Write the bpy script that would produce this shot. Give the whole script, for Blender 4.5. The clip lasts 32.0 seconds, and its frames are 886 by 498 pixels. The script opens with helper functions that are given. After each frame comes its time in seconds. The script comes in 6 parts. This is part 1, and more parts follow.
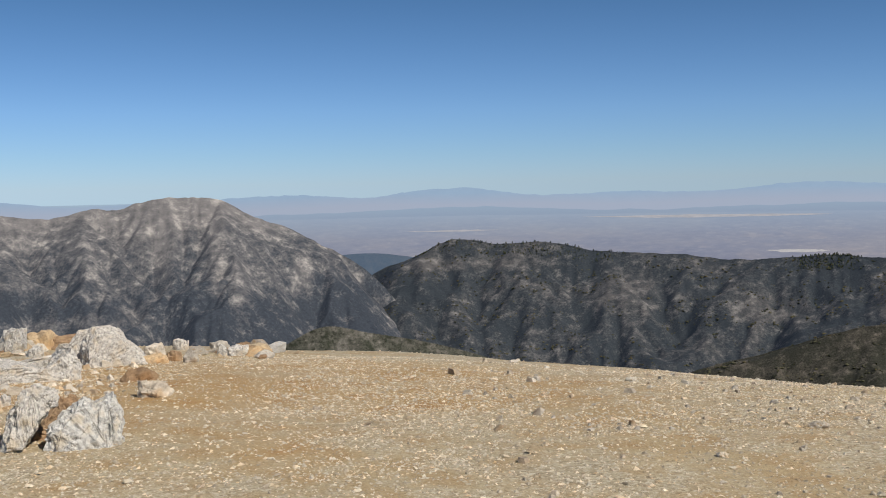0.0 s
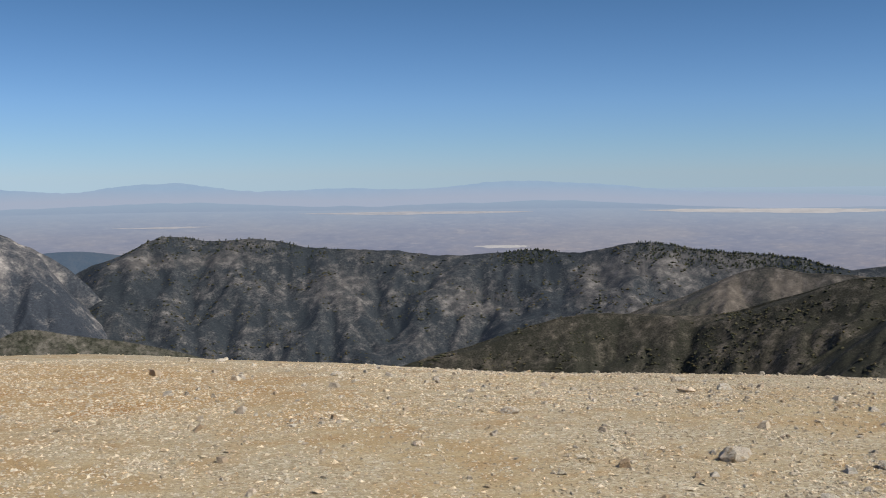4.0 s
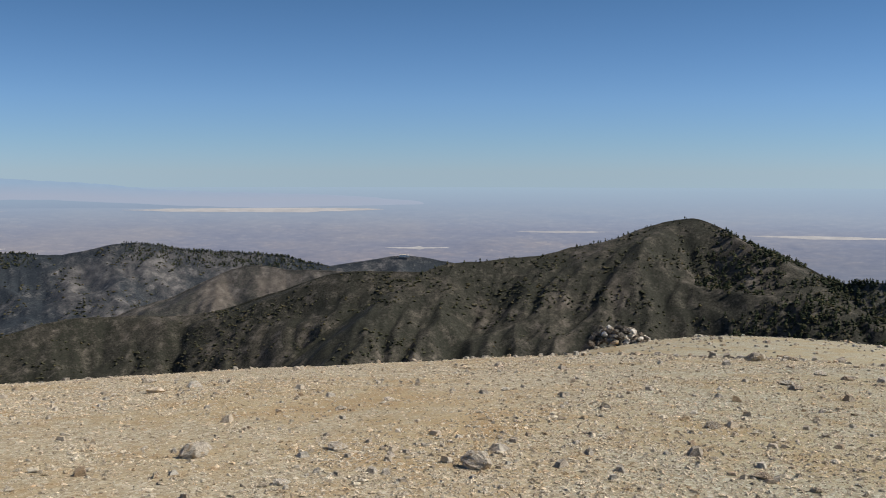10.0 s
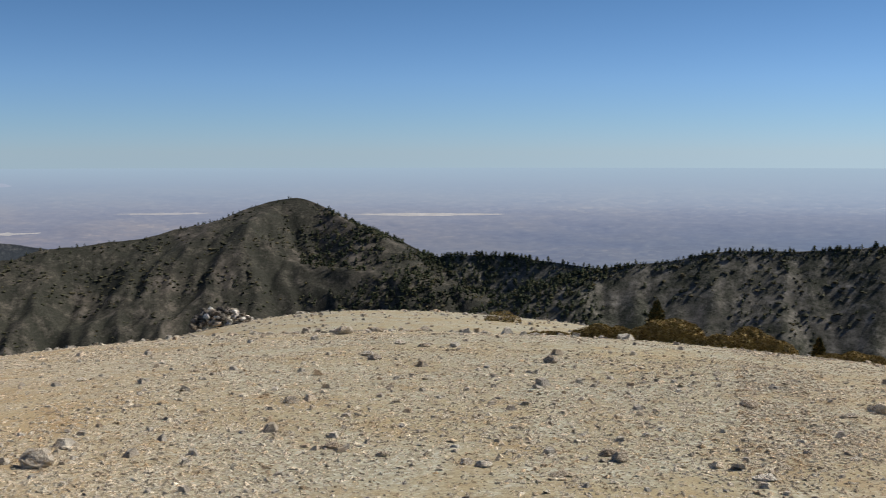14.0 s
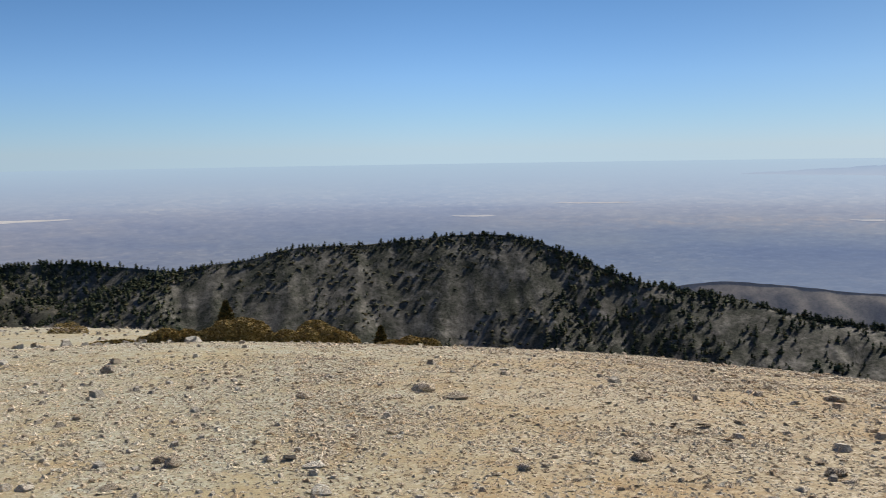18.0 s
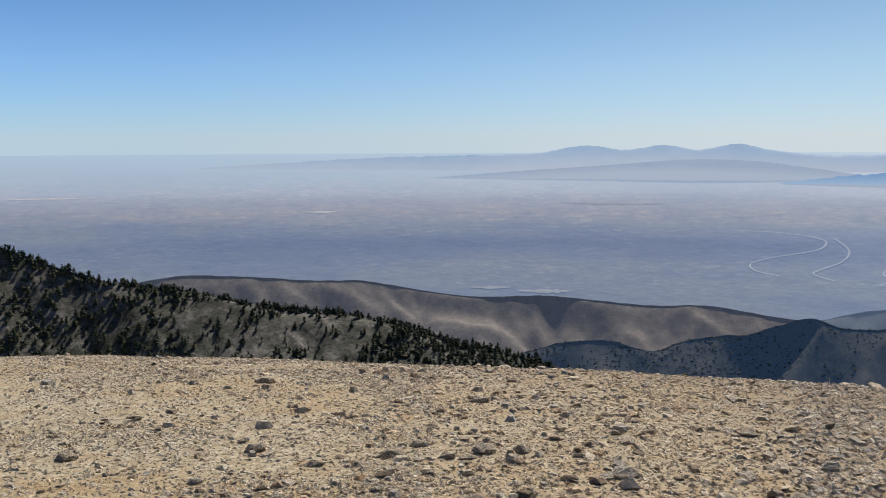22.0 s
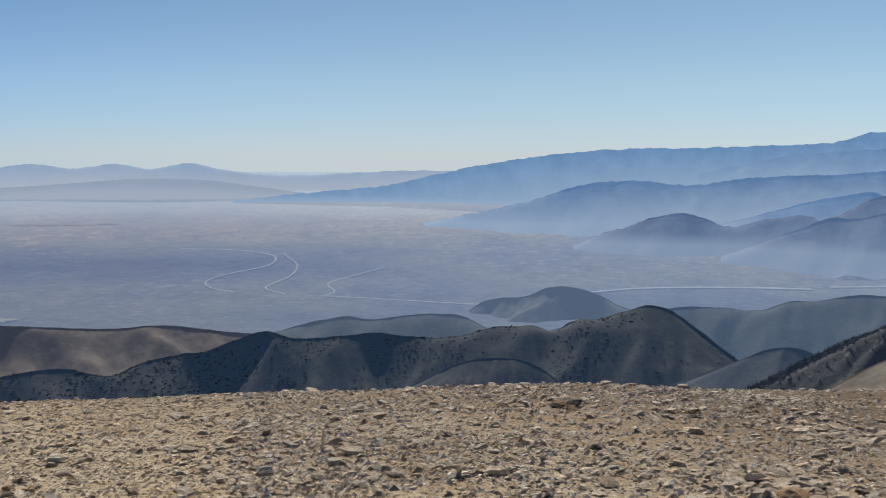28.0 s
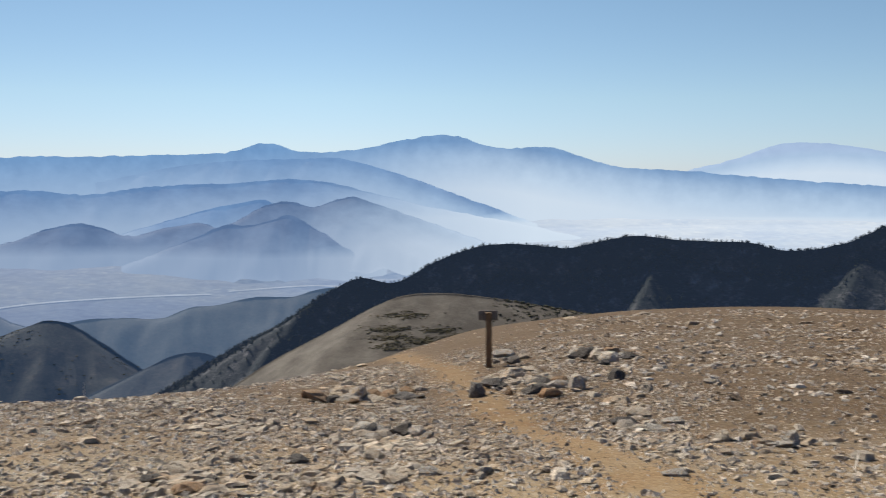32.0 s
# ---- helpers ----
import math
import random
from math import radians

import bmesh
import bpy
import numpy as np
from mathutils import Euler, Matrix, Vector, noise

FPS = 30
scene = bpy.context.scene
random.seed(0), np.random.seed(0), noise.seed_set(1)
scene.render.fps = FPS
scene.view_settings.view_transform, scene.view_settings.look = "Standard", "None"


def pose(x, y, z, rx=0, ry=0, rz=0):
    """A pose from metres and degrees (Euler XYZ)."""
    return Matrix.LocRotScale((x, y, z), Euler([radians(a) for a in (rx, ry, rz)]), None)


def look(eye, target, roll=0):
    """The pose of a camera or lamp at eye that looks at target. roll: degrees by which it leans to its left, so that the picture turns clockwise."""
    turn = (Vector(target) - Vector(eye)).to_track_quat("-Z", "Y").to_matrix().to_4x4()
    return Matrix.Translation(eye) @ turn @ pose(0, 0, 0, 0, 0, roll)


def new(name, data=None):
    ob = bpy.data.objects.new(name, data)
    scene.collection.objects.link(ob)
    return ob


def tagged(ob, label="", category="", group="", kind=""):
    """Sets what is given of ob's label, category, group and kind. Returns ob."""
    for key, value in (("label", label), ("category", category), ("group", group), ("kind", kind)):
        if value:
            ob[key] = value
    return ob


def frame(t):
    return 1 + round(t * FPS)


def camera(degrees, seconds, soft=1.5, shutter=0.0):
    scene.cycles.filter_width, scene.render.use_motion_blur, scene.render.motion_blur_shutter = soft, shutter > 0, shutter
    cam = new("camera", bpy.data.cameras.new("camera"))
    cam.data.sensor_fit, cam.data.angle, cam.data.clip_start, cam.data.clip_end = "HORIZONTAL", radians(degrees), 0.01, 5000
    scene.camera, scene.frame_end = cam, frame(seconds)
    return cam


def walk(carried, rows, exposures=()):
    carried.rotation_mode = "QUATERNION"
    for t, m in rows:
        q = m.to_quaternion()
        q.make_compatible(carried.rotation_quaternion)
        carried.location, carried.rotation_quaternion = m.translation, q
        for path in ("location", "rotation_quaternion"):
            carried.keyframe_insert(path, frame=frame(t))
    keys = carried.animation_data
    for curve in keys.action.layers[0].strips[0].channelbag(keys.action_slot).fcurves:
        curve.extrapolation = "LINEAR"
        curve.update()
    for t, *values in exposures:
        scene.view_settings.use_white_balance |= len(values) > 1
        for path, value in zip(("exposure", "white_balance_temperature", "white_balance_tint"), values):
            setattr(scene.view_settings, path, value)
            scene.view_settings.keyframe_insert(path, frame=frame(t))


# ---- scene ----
cam = camera(44.95, 32.0, 1.0, 0.36)
PATH = [  # seconds, x, y, z, bearing, tilt, lean
    (0.0, -0.029, 0.381, 1.622, 0.00, -3.37, -1.20),
    (0.5, -0.022, 0.387, 1.620, 0.45, -3.65, -1.01),
    (1.0, -0.012, 0.397, 1.620, 1.77, -3.79, -0.76),
    (1.5, -0.000, 0.404, 1.621, 4.29, -3.84, -0.48),
    (2.0, 0.009, 0.407, 1.621, 6.79, -3.81, -0.45),
    (2.5, 0.020, 0.407, 1.618, 8.46, -3.67, -0.47),
    (3.0, 0.035, 0.401, 1.615, 10.65, -3.62, -0.54),
    (3.5, 0.049, 0.388, 1.612, 13.05, -3.64, -0.55),
    (5.5, 0.138, 0.366, 1.610, 21.40, -4.00, -0.48),
    (6.0, 0.145, 0.366, 1.608, 23.93, -3.76, -0.37),
    (6.5, 0.154, 0.363, 1.606, 26.14, -3.61, -0.59),
    (7.0, 0.165, 0.361, 1.602, 28.28, -3.62, -0.81),
    (7.5, 0.179, 0.359, 1.600, 30.76, -3.58, -0.69),
    (8.0, 0.189, 0.351, 1.600, 33.07, -3.54, -0.36),
    (8.5, 0.197, 0.336, 1.601, 35.49, -3.67, -0.30),
    (9.0, 0.207, 0.324, 1.602, 37.80, -3.71, 0.04),
    (9.5, 0.221, 0.312, 1.601, 40.00, -3.74, 0.00),
    (10.0, 0.235, 0.300, 1.600, 42.16, -3.90, 0.08),
    (10.5, 0.251, 0.294, 1.599, 44.18, -4.14, 0.22),
    (11.0, 0.266, 0.287, 1.597, 46.36, -4.42, -0.10),
    (11.5, 0.282, 0.275, 1.594, 49.00, -4.55, -0.42),
    (12.0, 0.301, 0.258, 1.590, 51.40, -4.74, -0.45),
    (12.5, 0.333, 0.238, 1.588, 52.84, -5.14, -0.20),
    (13.0, 0.370, 0.219, 1.586, 55.96, -5.22, 0.08),
    (13.5, 0.396, 0.198, 1.584, 59.23, -5.19, -0.18),
    (14.0, 0.412, 0.171, 1.584, 63.07, -4.94, -0.02),
    (14.5, 0.419, 0.143, 1.584, 66.58, -4.73, -0.55),
    (16.5, 0.450, 0.078, 1.593, 75.18, -4.68, -0.68),
    (17.0, 0.444, 0.051, 1.593, 78.94, -4.71, -0.83),
    (17.5, 0.440, 0.026, 1.591, 82.47, -4.94, -0.89),
    (18.0, 0.437, 0.001, 1.588, 85.57, -5.14, -0.91),
    (18.5, 0.429, -0.024, 1.586, 88.89, -5.31, -0.72),
    (19.0, 0.412, -0.051, 1.588, 90.65, -5.35, -0.06),
    (19.5, 0.395, -0.080, 1.589, 94.94, -5.44, -0.10),
    (20.0, 0.377, -0.107, 1.590, 98.53, -5.45, -0.20),
    (20.5, 0.353, -0.134, 1.589, 101.48, -5.39, -0.32),
    (21.0, 0.324, -0.161, 1.589, 106.00, -5.36, 0.23),
    (21.5, 0.298, -0.179, 1.589, 110.88, -5.34, 0.11),
    (22.0, 0.280, -0.191, 1.589, 113.94, -5.71, -0.25),
    (22.5, 0.271, -0.201, 1.588, 116.85, -6.01, -0.33),
    (23.0, 0.264, -0.207, 1.589, 119.90, -6.19, -0.29),
    (23.5, 0.254, -0.212, 1.591, 122.00, -5.81, -0.47),
    (24.0, 0.241, -0.219, 1.592, 124.74, -5.64, -0.46),
    (24.5, 0.222, -0.220, 1.597, 127.41, -5.24, -0.35),
    (26.5, 0.195, -0.209, 1.600, 133.54, -4.75, -0.15),
    (27.0, 0.183, -0.246, 1.598, 134.65, -4.13, 0.72),
    (27.5, 0.181, -0.269, 1.595, 139.95, -4.60, 0.48),
    (28.0, 0.182, -0.271, 1.590, 142.61, -4.69, 0.24),
    (28.5, 0.172, -0.261, 1.585, 149.01, -3.59, 0.01),
    (29.0, 0.158, -0.255, 1.583, 155.86, -3.63, 0.36),
    (29.5, 0.156, -0.250, 1.583, 158.59, -3.81, 0.47),
    (30.0, 0.167, -0.246, 1.584, 157.69, -4.35, 0.57),
    (30.5, 0.167, -0.247, 1.584, 156.85, -5.56, 0.50),
    (31.0, 0.144, -0.247, 1.581, 160.92, -4.97, 0.45),
    (31.5, 0.116, -0.239, 1.578, 167.99, -4.24, 0.42),
    (32.0, 0.090, -0.228, 1.570, 173.99, -4.03, 0.40),
]

walk(cam, [(t, pose(x, y, z, 90 + tilt, 0, -turn) @ pose(0, 0, 0, 0, 0, lean)) for t, x, y, z, turn, tilt, lean in PATH],
     [(0.0, -0.12), (6.0, -0.08), (9.0, -0.1), (13.0, -0.12), (16.5, 0.02), (18.5, 0.06), (24.0, -0.05), (30.0, -0.17), (31.0, 0.03), (32.0, 0.14)])

# ---- world, sun, exposure ----
SUN_TURN, SUN_HEIGHT = 132.0, 45.0
world = bpy.data.worlds.new("sky")
scene.world = world
world.use_nodes = True
wn = world.node_tree.nodes
sky = wn.new("ShaderNodeTexSky")
sky.sky_type = "NISHITA"
sky.sun_disc = False
sky.sun_elevation = radians(SUN_HEIGHT)
sky.sun_rotation = radians(SUN_TURN)
sky.altitude = 2600
sky.air_density = 1.0
sky.dust_density = 0.7
sky.ozone_density = 2.0
wn["Background"].inputs["Strength"].default_value = 0.1
# clear mountain air: deep blue a few degrees over the pale horizon
_tc = wn.new("ShaderNodeTexCoord")
_sep = wn.new("ShaderNodeSeparateXYZ")
_ramp = wn.new("ShaderNodeValToRGB")
_mul = wn.new("ShaderNodeMix")
_mul.data_type, _mul.blend_type = "RGBA", "MULTIPLY"
_mul.inputs[0].default_value = 1.0
_warm = wn.new("ShaderNodeValToRGB")
for _r, _stops in ((_ramp, ((0.001, (0.55, 0.695, 0.995)), (0.03, (0.535, 0.705, 0.965)), (0.07, (0.525, 0.71, 0.975)), (0.17, (0.395, 0.59, 0.77)), (0.34, (0.37, 0.555, 0.76)), (0.7, (0.44, 0.50, 0.60)))),
                   (_warm, ((0.001, (0.70, 0.755, 0.97)), (0.07, (0.875, 0.905, 0.91)), (0.17, (0.90, 0.95, 0.90)), (0.34, (0.62, 0.74, 0.80)), (0.7, (0.52, 0.58, 0.64))))):
    for _p, _c in _stops:
        _el = _r.color_ramp.elements.new(_p)
        _el.color = (*_c, 1)
    _r.color_ramp.elements.remove(_r.color_ramp.elements[-1])
    _r.color_ramp.elements.remove(_r.color_ramp.elements[0])
# paler air towards the hazy south
_dot = wn.new("ShaderNodeVectorMath")
_dot.operation = "DOT_PRODUCT"
_dot.inputs[1].default_value = (math.sin(radians(180)), math.cos(radians(180)), 0)
_side = wn.new("ShaderNodeMapRange")
_side.interpolation_type = "SMOOTHSTEP"
_side.inputs[1].default_value, _side.inputs[2].default_value = 0.0, 1.05
_tint = wn.new("ShaderNodeMix")
_tint.data_type = "RGBA"
for _s, _d in ((_tc.outputs["Generated"], _dot.inputs[0]), (_dot.outputs["Value"], _side.inputs[0]), (_side.outputs[0], _tint.inputs[0]),
               (_ramp.outputs[0], _tint.inputs[6]), (_warm.outputs[0], _tint.inputs[7]), (_sep.outputs[2], _warm.inputs[0])):
    world.node_tree.links.new(_s, _d)
_up = wn.new("ShaderNodeMath")
_up.operation = "MAXIMUM"
_up.inputs[1].default_value = 0.004
_dir = wn.new("ShaderNodeCombineXYZ")
for _i in (0, 1):
    world.node_tree.links.new(_sep.outputs[_i], _dir.inputs[_i])
world.node_tree.links.new(_sep.outputs[2], _up.inputs[0])
world.node_tree.links.new(_up.outputs[0], _dir.inputs[2])
world.node_tree.links.new(_dir.outputs[0], sky.inputs[0])
# the sky round the sun's bearing, evened by the haze
_glare = wn.new("ShaderNodeVectorMath")
_glare.operation = "DOT_PRODUCT"
_glare.inputs[1].default_value = (math.sin(radians(126)), math.cos(radians(126)), 0)
_even = wn.new("ShaderNodeMapRange")
_even.interpolation_type = "SMOOTHSTEP"
_even.inputs[1].default_value, _even.inputs[2].default_value = 0.72, 1.0
_even.inputs[3].default_value, _even.inputs[4].default_value = 1.0, 0.83
_calm = wn.new("ShaderNodeVectorMath")
_calm.operation = "SCALE"
for _s, _d in ((_tc.outputs["Generated"], _glare.inputs[0]), (_glare.outputs["Value"], _even.inputs[0]), (_even.outputs[0], _calm.inputs["Scale"]),
               (_tint.outputs[2], _calm.inputs[0])):
    world.node_tree.links.new(_s, _d)
for _s, _d in ((_tc.outputs["Generated"], _sep.inputs[0]), (_sep.outputs[2], _ramp.inputs[0]), (sky.outputs[0], _mul.inputs[6]),
               (_calm.outputs[0], _mul.inputs[7]), (_mul.outputs[2], wn["Background"].inputs[0])):
    world.node_tree.links.new(_s, _d)

sun = new("sun", bpy.data.lights.new("sun", "SUN"))
sun.data.energy = 5.0
sun.data.angle = radians(0.5)
sun.data.color = (1.0, 0.95, 0.87)
_a, _e = radians(SUN_TURN), radians(SUN_HEIGHT)
sun.matrix_basis = look((60 * math.sin(_a), 60 * math.cos(_a), 80), (60 * math.sin(_a) - math.sin(_a) * math.cos(_e),
                        60 * math.cos(_a) - math.cos(_a) * math.cos(_e), 80 - math.sin(_e)))

EYE = 1.6


# ---- arithmetic noise on arrays ----
def hashed(ix, iy, seed):
    n = (ix.astype(np.int64) * 374761393 + iy.astype(np.int64) * 668265263 + seed * 1442695041) & 0x7FFFFFFF
    n = ((n ^ (n >> 13)) * 1274126177) & 0x7FFFFFFF
    return ((n ^ (n >> 16)) & 0xFFFF) / 65535.0


def vnoise(x, y, seed=0):
    x, y = np.asarray(x, float), np.asarray(y, float)
    ix, iy = np.floor(x), np.floor(y)
    fx, fy = x - ix, y - iy
    fx, fy = fx * fx * (3 - 2 * fx), fy * fy * (3 - 2 * fy)
    a, b = hashed(ix, iy, seed), hashed(ix + 1, iy, seed)
    c, d = hashed(ix, iy + 1, seed), hashed(ix + 1, iy + 1, seed)
    return (a * (1 - fx) + b * fx) * (1 - fy) + (c * (1 - fx) + d * fx) * fy


def fbm(x, y, octaves=4, seed=0):
    total, amp, norm = 0.0, 1.0, 0.0
    for k in range(octaves):
        total = total + amp * vnoise(x * 2 ** k, y * 2 ** k, seed + 17 * k)
        norm += amp
        amp *= 0.5
    return total / norm


def ridged(x, y, octaves=4, seed=0):
    total, amp, norm = 0.0, 1.0, 0.0
    for k in range(octaves):
        total = total + amp * (1 - np.abs(2 * vnoise(x * 2 ** k, y * 2 ** k, seed + 31 * k) - 1))
        norm += amp
        amp *= 0.5
    return total / norm


def smooth_at(x, xs, ys):
    xs, ys = np.asarray(xs, float), np.asarray(ys, float)
    m = np.gradient(ys, xs)
    i = np.clip(np.searchsorted(xs, x) - 1, 0, len(xs) - 2)
    h = xs[i + 1] - xs[i]
    s = np.clip((x - xs[i]) / h, 0, 1)
    return ((1 + 2 * s) * (1 - s) ** 2 * ys[i] + s * (1 - s) ** 2 * h * m[i]
            + s * s * (3 - 2 * s) * ys[i + 1] + s * s * (s - 1) * h * m[i + 1])


# ---- mesh helpers ----
def mesh_of(name, verts, faces, material=None, smooth=False, **values):
    """A mesh from arrays; faces all of one size."""
    verts, faces = np.asarray(verts, np.float32), np.asarray(faces, np.int32)
    me = bpy.data.meshes.new(name)
    me.vertices.add(len(verts))
    me.vertices.foreach_set("co", verts.ravel())
    n, k = faces.shape
    me.loops.add(n * k)
    me.loops.foreach_set("vertex_index", faces.ravel())
    me.polygons.add(n)
    me.polygons.foreach_set("loop_start", np.arange(0, n * k, k, dtype=np.int32))
    if smooth:
        me.polygons.foreach_set("use_smooth", np.ones(n, bool))
    else:
        me.polygons.foreach_set("use_smooth", np.zeros(n, bool))
    if material:
        me.materials.append(material)
    me.update(calc_edges=True)
    for key, value in values.items():
        me.attributes.new(key, "FLOAT", "POINT").data.foreach_set("value", np.asarray(value, np.float32).ravel())
    return me


def grid_faces(rows, cols, wrap=False):
    i, j = np.meshgrid(np.arange(rows - 1), np.arange(cols if wrap else cols - 1), indexing="ij")
    j2 = (j + 1) % cols
    return np.stack([i * cols + j, (i + 1) * cols + j, (i + 1) * cols + j2, i * cols + j2], -1).reshape(-1, 4)


def part(name, bm, material, parent, label=""):
    me = bpy.data.meshes.new(name)
    bm.to_mesh(me)
    bm.free()
    me.materials.append(material)
    ob = new(name, me)
    ob.parent = parent
    return tagged(ob, label)


# ---- materials ----
def material(name):
    m = bpy.data.materials.new(name)
    m.use_nodes = True
    t = m.node_tree
    bsdf = t.nodes["Principled BSDF"]
    bsdf.inputs["Roughness"].default_value = 0.9
    bsdf.inputs["Specular IOR Level"].default_value = 0.15
    bsdf.inputs["Specular IOR Level"].default_value = 0.2
    return m, t, bsdf


def node(t, kind, **inputs):
    n = t.nodes.new(kind)
    for key, value in inputs.items():
        n.inputs[key.replace("_", " ")].default_value = value
    return n


def noise_tex(t, scale, detail=4.0, rough=0.55, vector=None):
    n = node(t, "ShaderNodeTexNoise", Scale=scale, Detail=detail, Roughness=rough)
    if vector:
        t.links.new(vector, n.inputs["Vector"])
    return n.outputs["Fac"]


def ramp(t, fac, *stops):
    n = t.nodes.new("ShaderNodeValToRGB")
    while len(n.color_ramp.elements) < len(stops):
        n.color_ramp.elements.new(0.5)
    for e, (p, c) in zip(n.color_ramp.elements, stops):
        e.position, e.color = p, (*c, 1) if len(c) == 3 else c
    t.links.new(fac, n.inputs[0])
    return n.outputs[0]


def mixed(t, fac, a, b, kind="MIX"):
    n = t.nodes.new("ShaderNodeMix")
    n.data_type, n.blend_type = "RGBA", kind
    for value, slot in ((fac, n.inputs[0]), (a, n.inputs[6]), (b, n.inputs[7])):
        if isinstance(value, (int, float)):
            slot.default_value = value
        elif isinstance(value, tuple):
            slot.default_value = (*value, 1)
        else:
            t.links.new(value, slot)
    return n.outputs[2]


def sums(t, op, a, b):
    n = t.nodes.new("ShaderNodeMath")
    n.operation = op
    for value, slot in ((a, n.inputs[0]), (b, n.inputs[1])):
        if isinstance(value, (int, float)):
            slot.default_value = value
        else:
            t.links.new(value, slot)
    return n.outputs[0]


def bump(t, bsdf, height, strength, distance):
    b = node(t, "ShaderNodeBump", Strength=strength, Distance=distance)
    t.links.new(height, b.inputs["Height"])
    t.links.new(b.outputs[0], bsdf.inputs["Normal"])


def place_of(t, scale=(1, 1, 1)):
    tc = t.nodes.new("ShaderNodeTexCoord")
    mp = t.nodes.new("ShaderNodeMapping")
    mp.inputs["Scale"].default_value = scale
    t.links.new(tc.outputs["Object"], mp.inputs[0])
    return mp.outputs[0]


def ground_material():
    m, t, bsdf = material("decomposed_granite")
    p = place_of(t)
    wide = noise_tex(t, 0.45, 4, 0.6, p)
    mid = noise_tex(t, 2.6, 5, 0.65, p)
    fine = noise_tex(t, 38.0, 5, 0.75, p)
    grit = noise_tex(t, 150.0, 3, 0.7, p)
    warped = mixed(t, 0.02, p, node_colour(t, 30.0, p))
    cell = node(t, "ShaderNodeTexVoronoi", Scale=42.0)
    tiny = node(t, "ShaderNodeTexVoronoi", Scale=105.0)
    for v in (cell, tiny):
        t.links.new(warped, v.inputs["Vector"])
    shade = t.nodes.new("ShaderNodeSeparateColor")
    t.links.new(cell.outputs["Color"], shade.inputs[0])
    shade2 = t.nodes.new("ShaderNodeSeparateColor")
    t.links.new(tiny.outputs["Color"], shade2.inputs[0])
    dirt = ramp(t, mid, (0.3, (0.38, 0.25, 0.12)), (0.5, (0.43, 0.325, 0.18)), (0.7, (0.455, 0.375, 0.24)))
    gravel = ramp(t, shade.outputs[0], (0.0, (0.28, 0.225, 0.15)), (0.3, (0.40, 0.335, 0.225)), (0.7, (0.475, 0.415, 0.30)), (1.0, (0.60, 0.545, 0.43)))
    stony = ramp(t, sums(t, "ADD", sums(t, "MULTIPLY", wide, 0.65), sums(t, "MULTIPLY", mid, 0.35)),
                 (0.44, (0.12, 0.12, 0.12)), (0.56, (0.85, 0.85, 0.85)))
    at = t.nodes.new("ShaderNodeAttribute")
    at.attribute_name = "soil"
    stony = sums(t, "MULTIPLY", stony, sums(t, "SUBTRACT", 1.0, sums(t, "MULTIPLY", at.outputs["Fac"], 0.75)))
    dirt = mixed(t, at.outputs["Fac"], dirt, mixed(t, 1.0, dirt, (0.98, 0.84, 0.68), "MULTIPLY"))
    colour = mixed(t, stony, dirt, gravel)
    # browner gneiss debris on the southern half of the summit
    sep = t.nodes.new("ShaderNodeSeparateXYZ")
    t.links.new(p, sep.inputs[0])
    south = node(t, "ShaderNodeMapRange", From_Min=-1.0, From_Max=-7.0)
    flat = sums(t, "ADD", sums(t, "MULTIPLY", sep.outputs[0], sep.outputs[0]), sums(t, "MULTIPLY", sep.outputs[1], sep.outputs[1]))
    away = sums(t, "MAXIMUM", sums(t, "POWER", flat, 0.5), 1.0)
    east = sums(t, "ADD", sums(t, "DIVIDE", sums(t, "ADD", sums(t, "MULTIPLY", sep.outputs[0], -5.4), sums(t, "MULTIPLY", sep.outputs[1], 4.5)), away), 2.2)
    t.links.new(sums(t, "ADD", sums(t, "MINIMUM", sep.outputs[1], east), sums(t, "MULTIPLY", wide, 2.0)), south.inputs[0])
    debris = ramp(t, shade.outputs[0], (0.0, (0.19, 0.135, 0.082)), (0.4, (0.345, 0.255, 0.155)), (0.75, (0.44, 0.34, 0.22)), (1.0, (0.62, 0.52, 0.39)))
    colour = mixed(t, south.outputs[0], colour, mixed(t, 0.55, mixed(t, 1.0, colour, (0.90, 0.745, 0.585), "MULTIPLY"), debris))
    pale = node(t, "ShaderNodeMapRange", From_Min=0.92, From_Max=0.985)
    t.links.new(sums(t, "DIVIDE", sums(t, "ADD", sums(t, "MULTIPLY", sep.outputs[0], 0.93), sums(t, "MULTIPLY", sep.outputs[1], 0.37)), away), pale.inputs[0])
    colour = mixed(t, pale.outputs[0], colour, mixed(t, 1.0, colour, (0.93, 1.0, 1.05), "MULTIPLY"))
    # ground seen against the sun, darkened in its colour southwards
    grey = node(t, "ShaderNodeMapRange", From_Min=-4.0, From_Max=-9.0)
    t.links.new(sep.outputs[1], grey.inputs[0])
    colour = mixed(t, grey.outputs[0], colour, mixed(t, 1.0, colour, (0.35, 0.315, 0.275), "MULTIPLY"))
    at = t.nodes.new("ShaderNodeAttribute")
    at.attribute_name = "trail"
    colour = mixed(t, sums(t, "MULTIPLY", at.outputs["Fac"], 0.6), colour, mixed(t, 1.0, dirt, (0.72, 0.60, 0.48), "MULTIPLY"))
    colour = mixed(t, 0.75, colour, ramp(t, shade2.outputs[0], (0.0, (0.62, 0.59, 0.55)), (0.5, (1, 1, 1)), (1.0, (1.12, 1.11, 1.08))), "MULTIPLY")
    colour = mixed(t, 0.5, colour, ramp(t, grit, (0.32, (0.5, 0.47, 0.45)), (0.5, (1, 1, 1)), (0.75, (1.2, 1.2, 1.18))), "MULTIPLY")
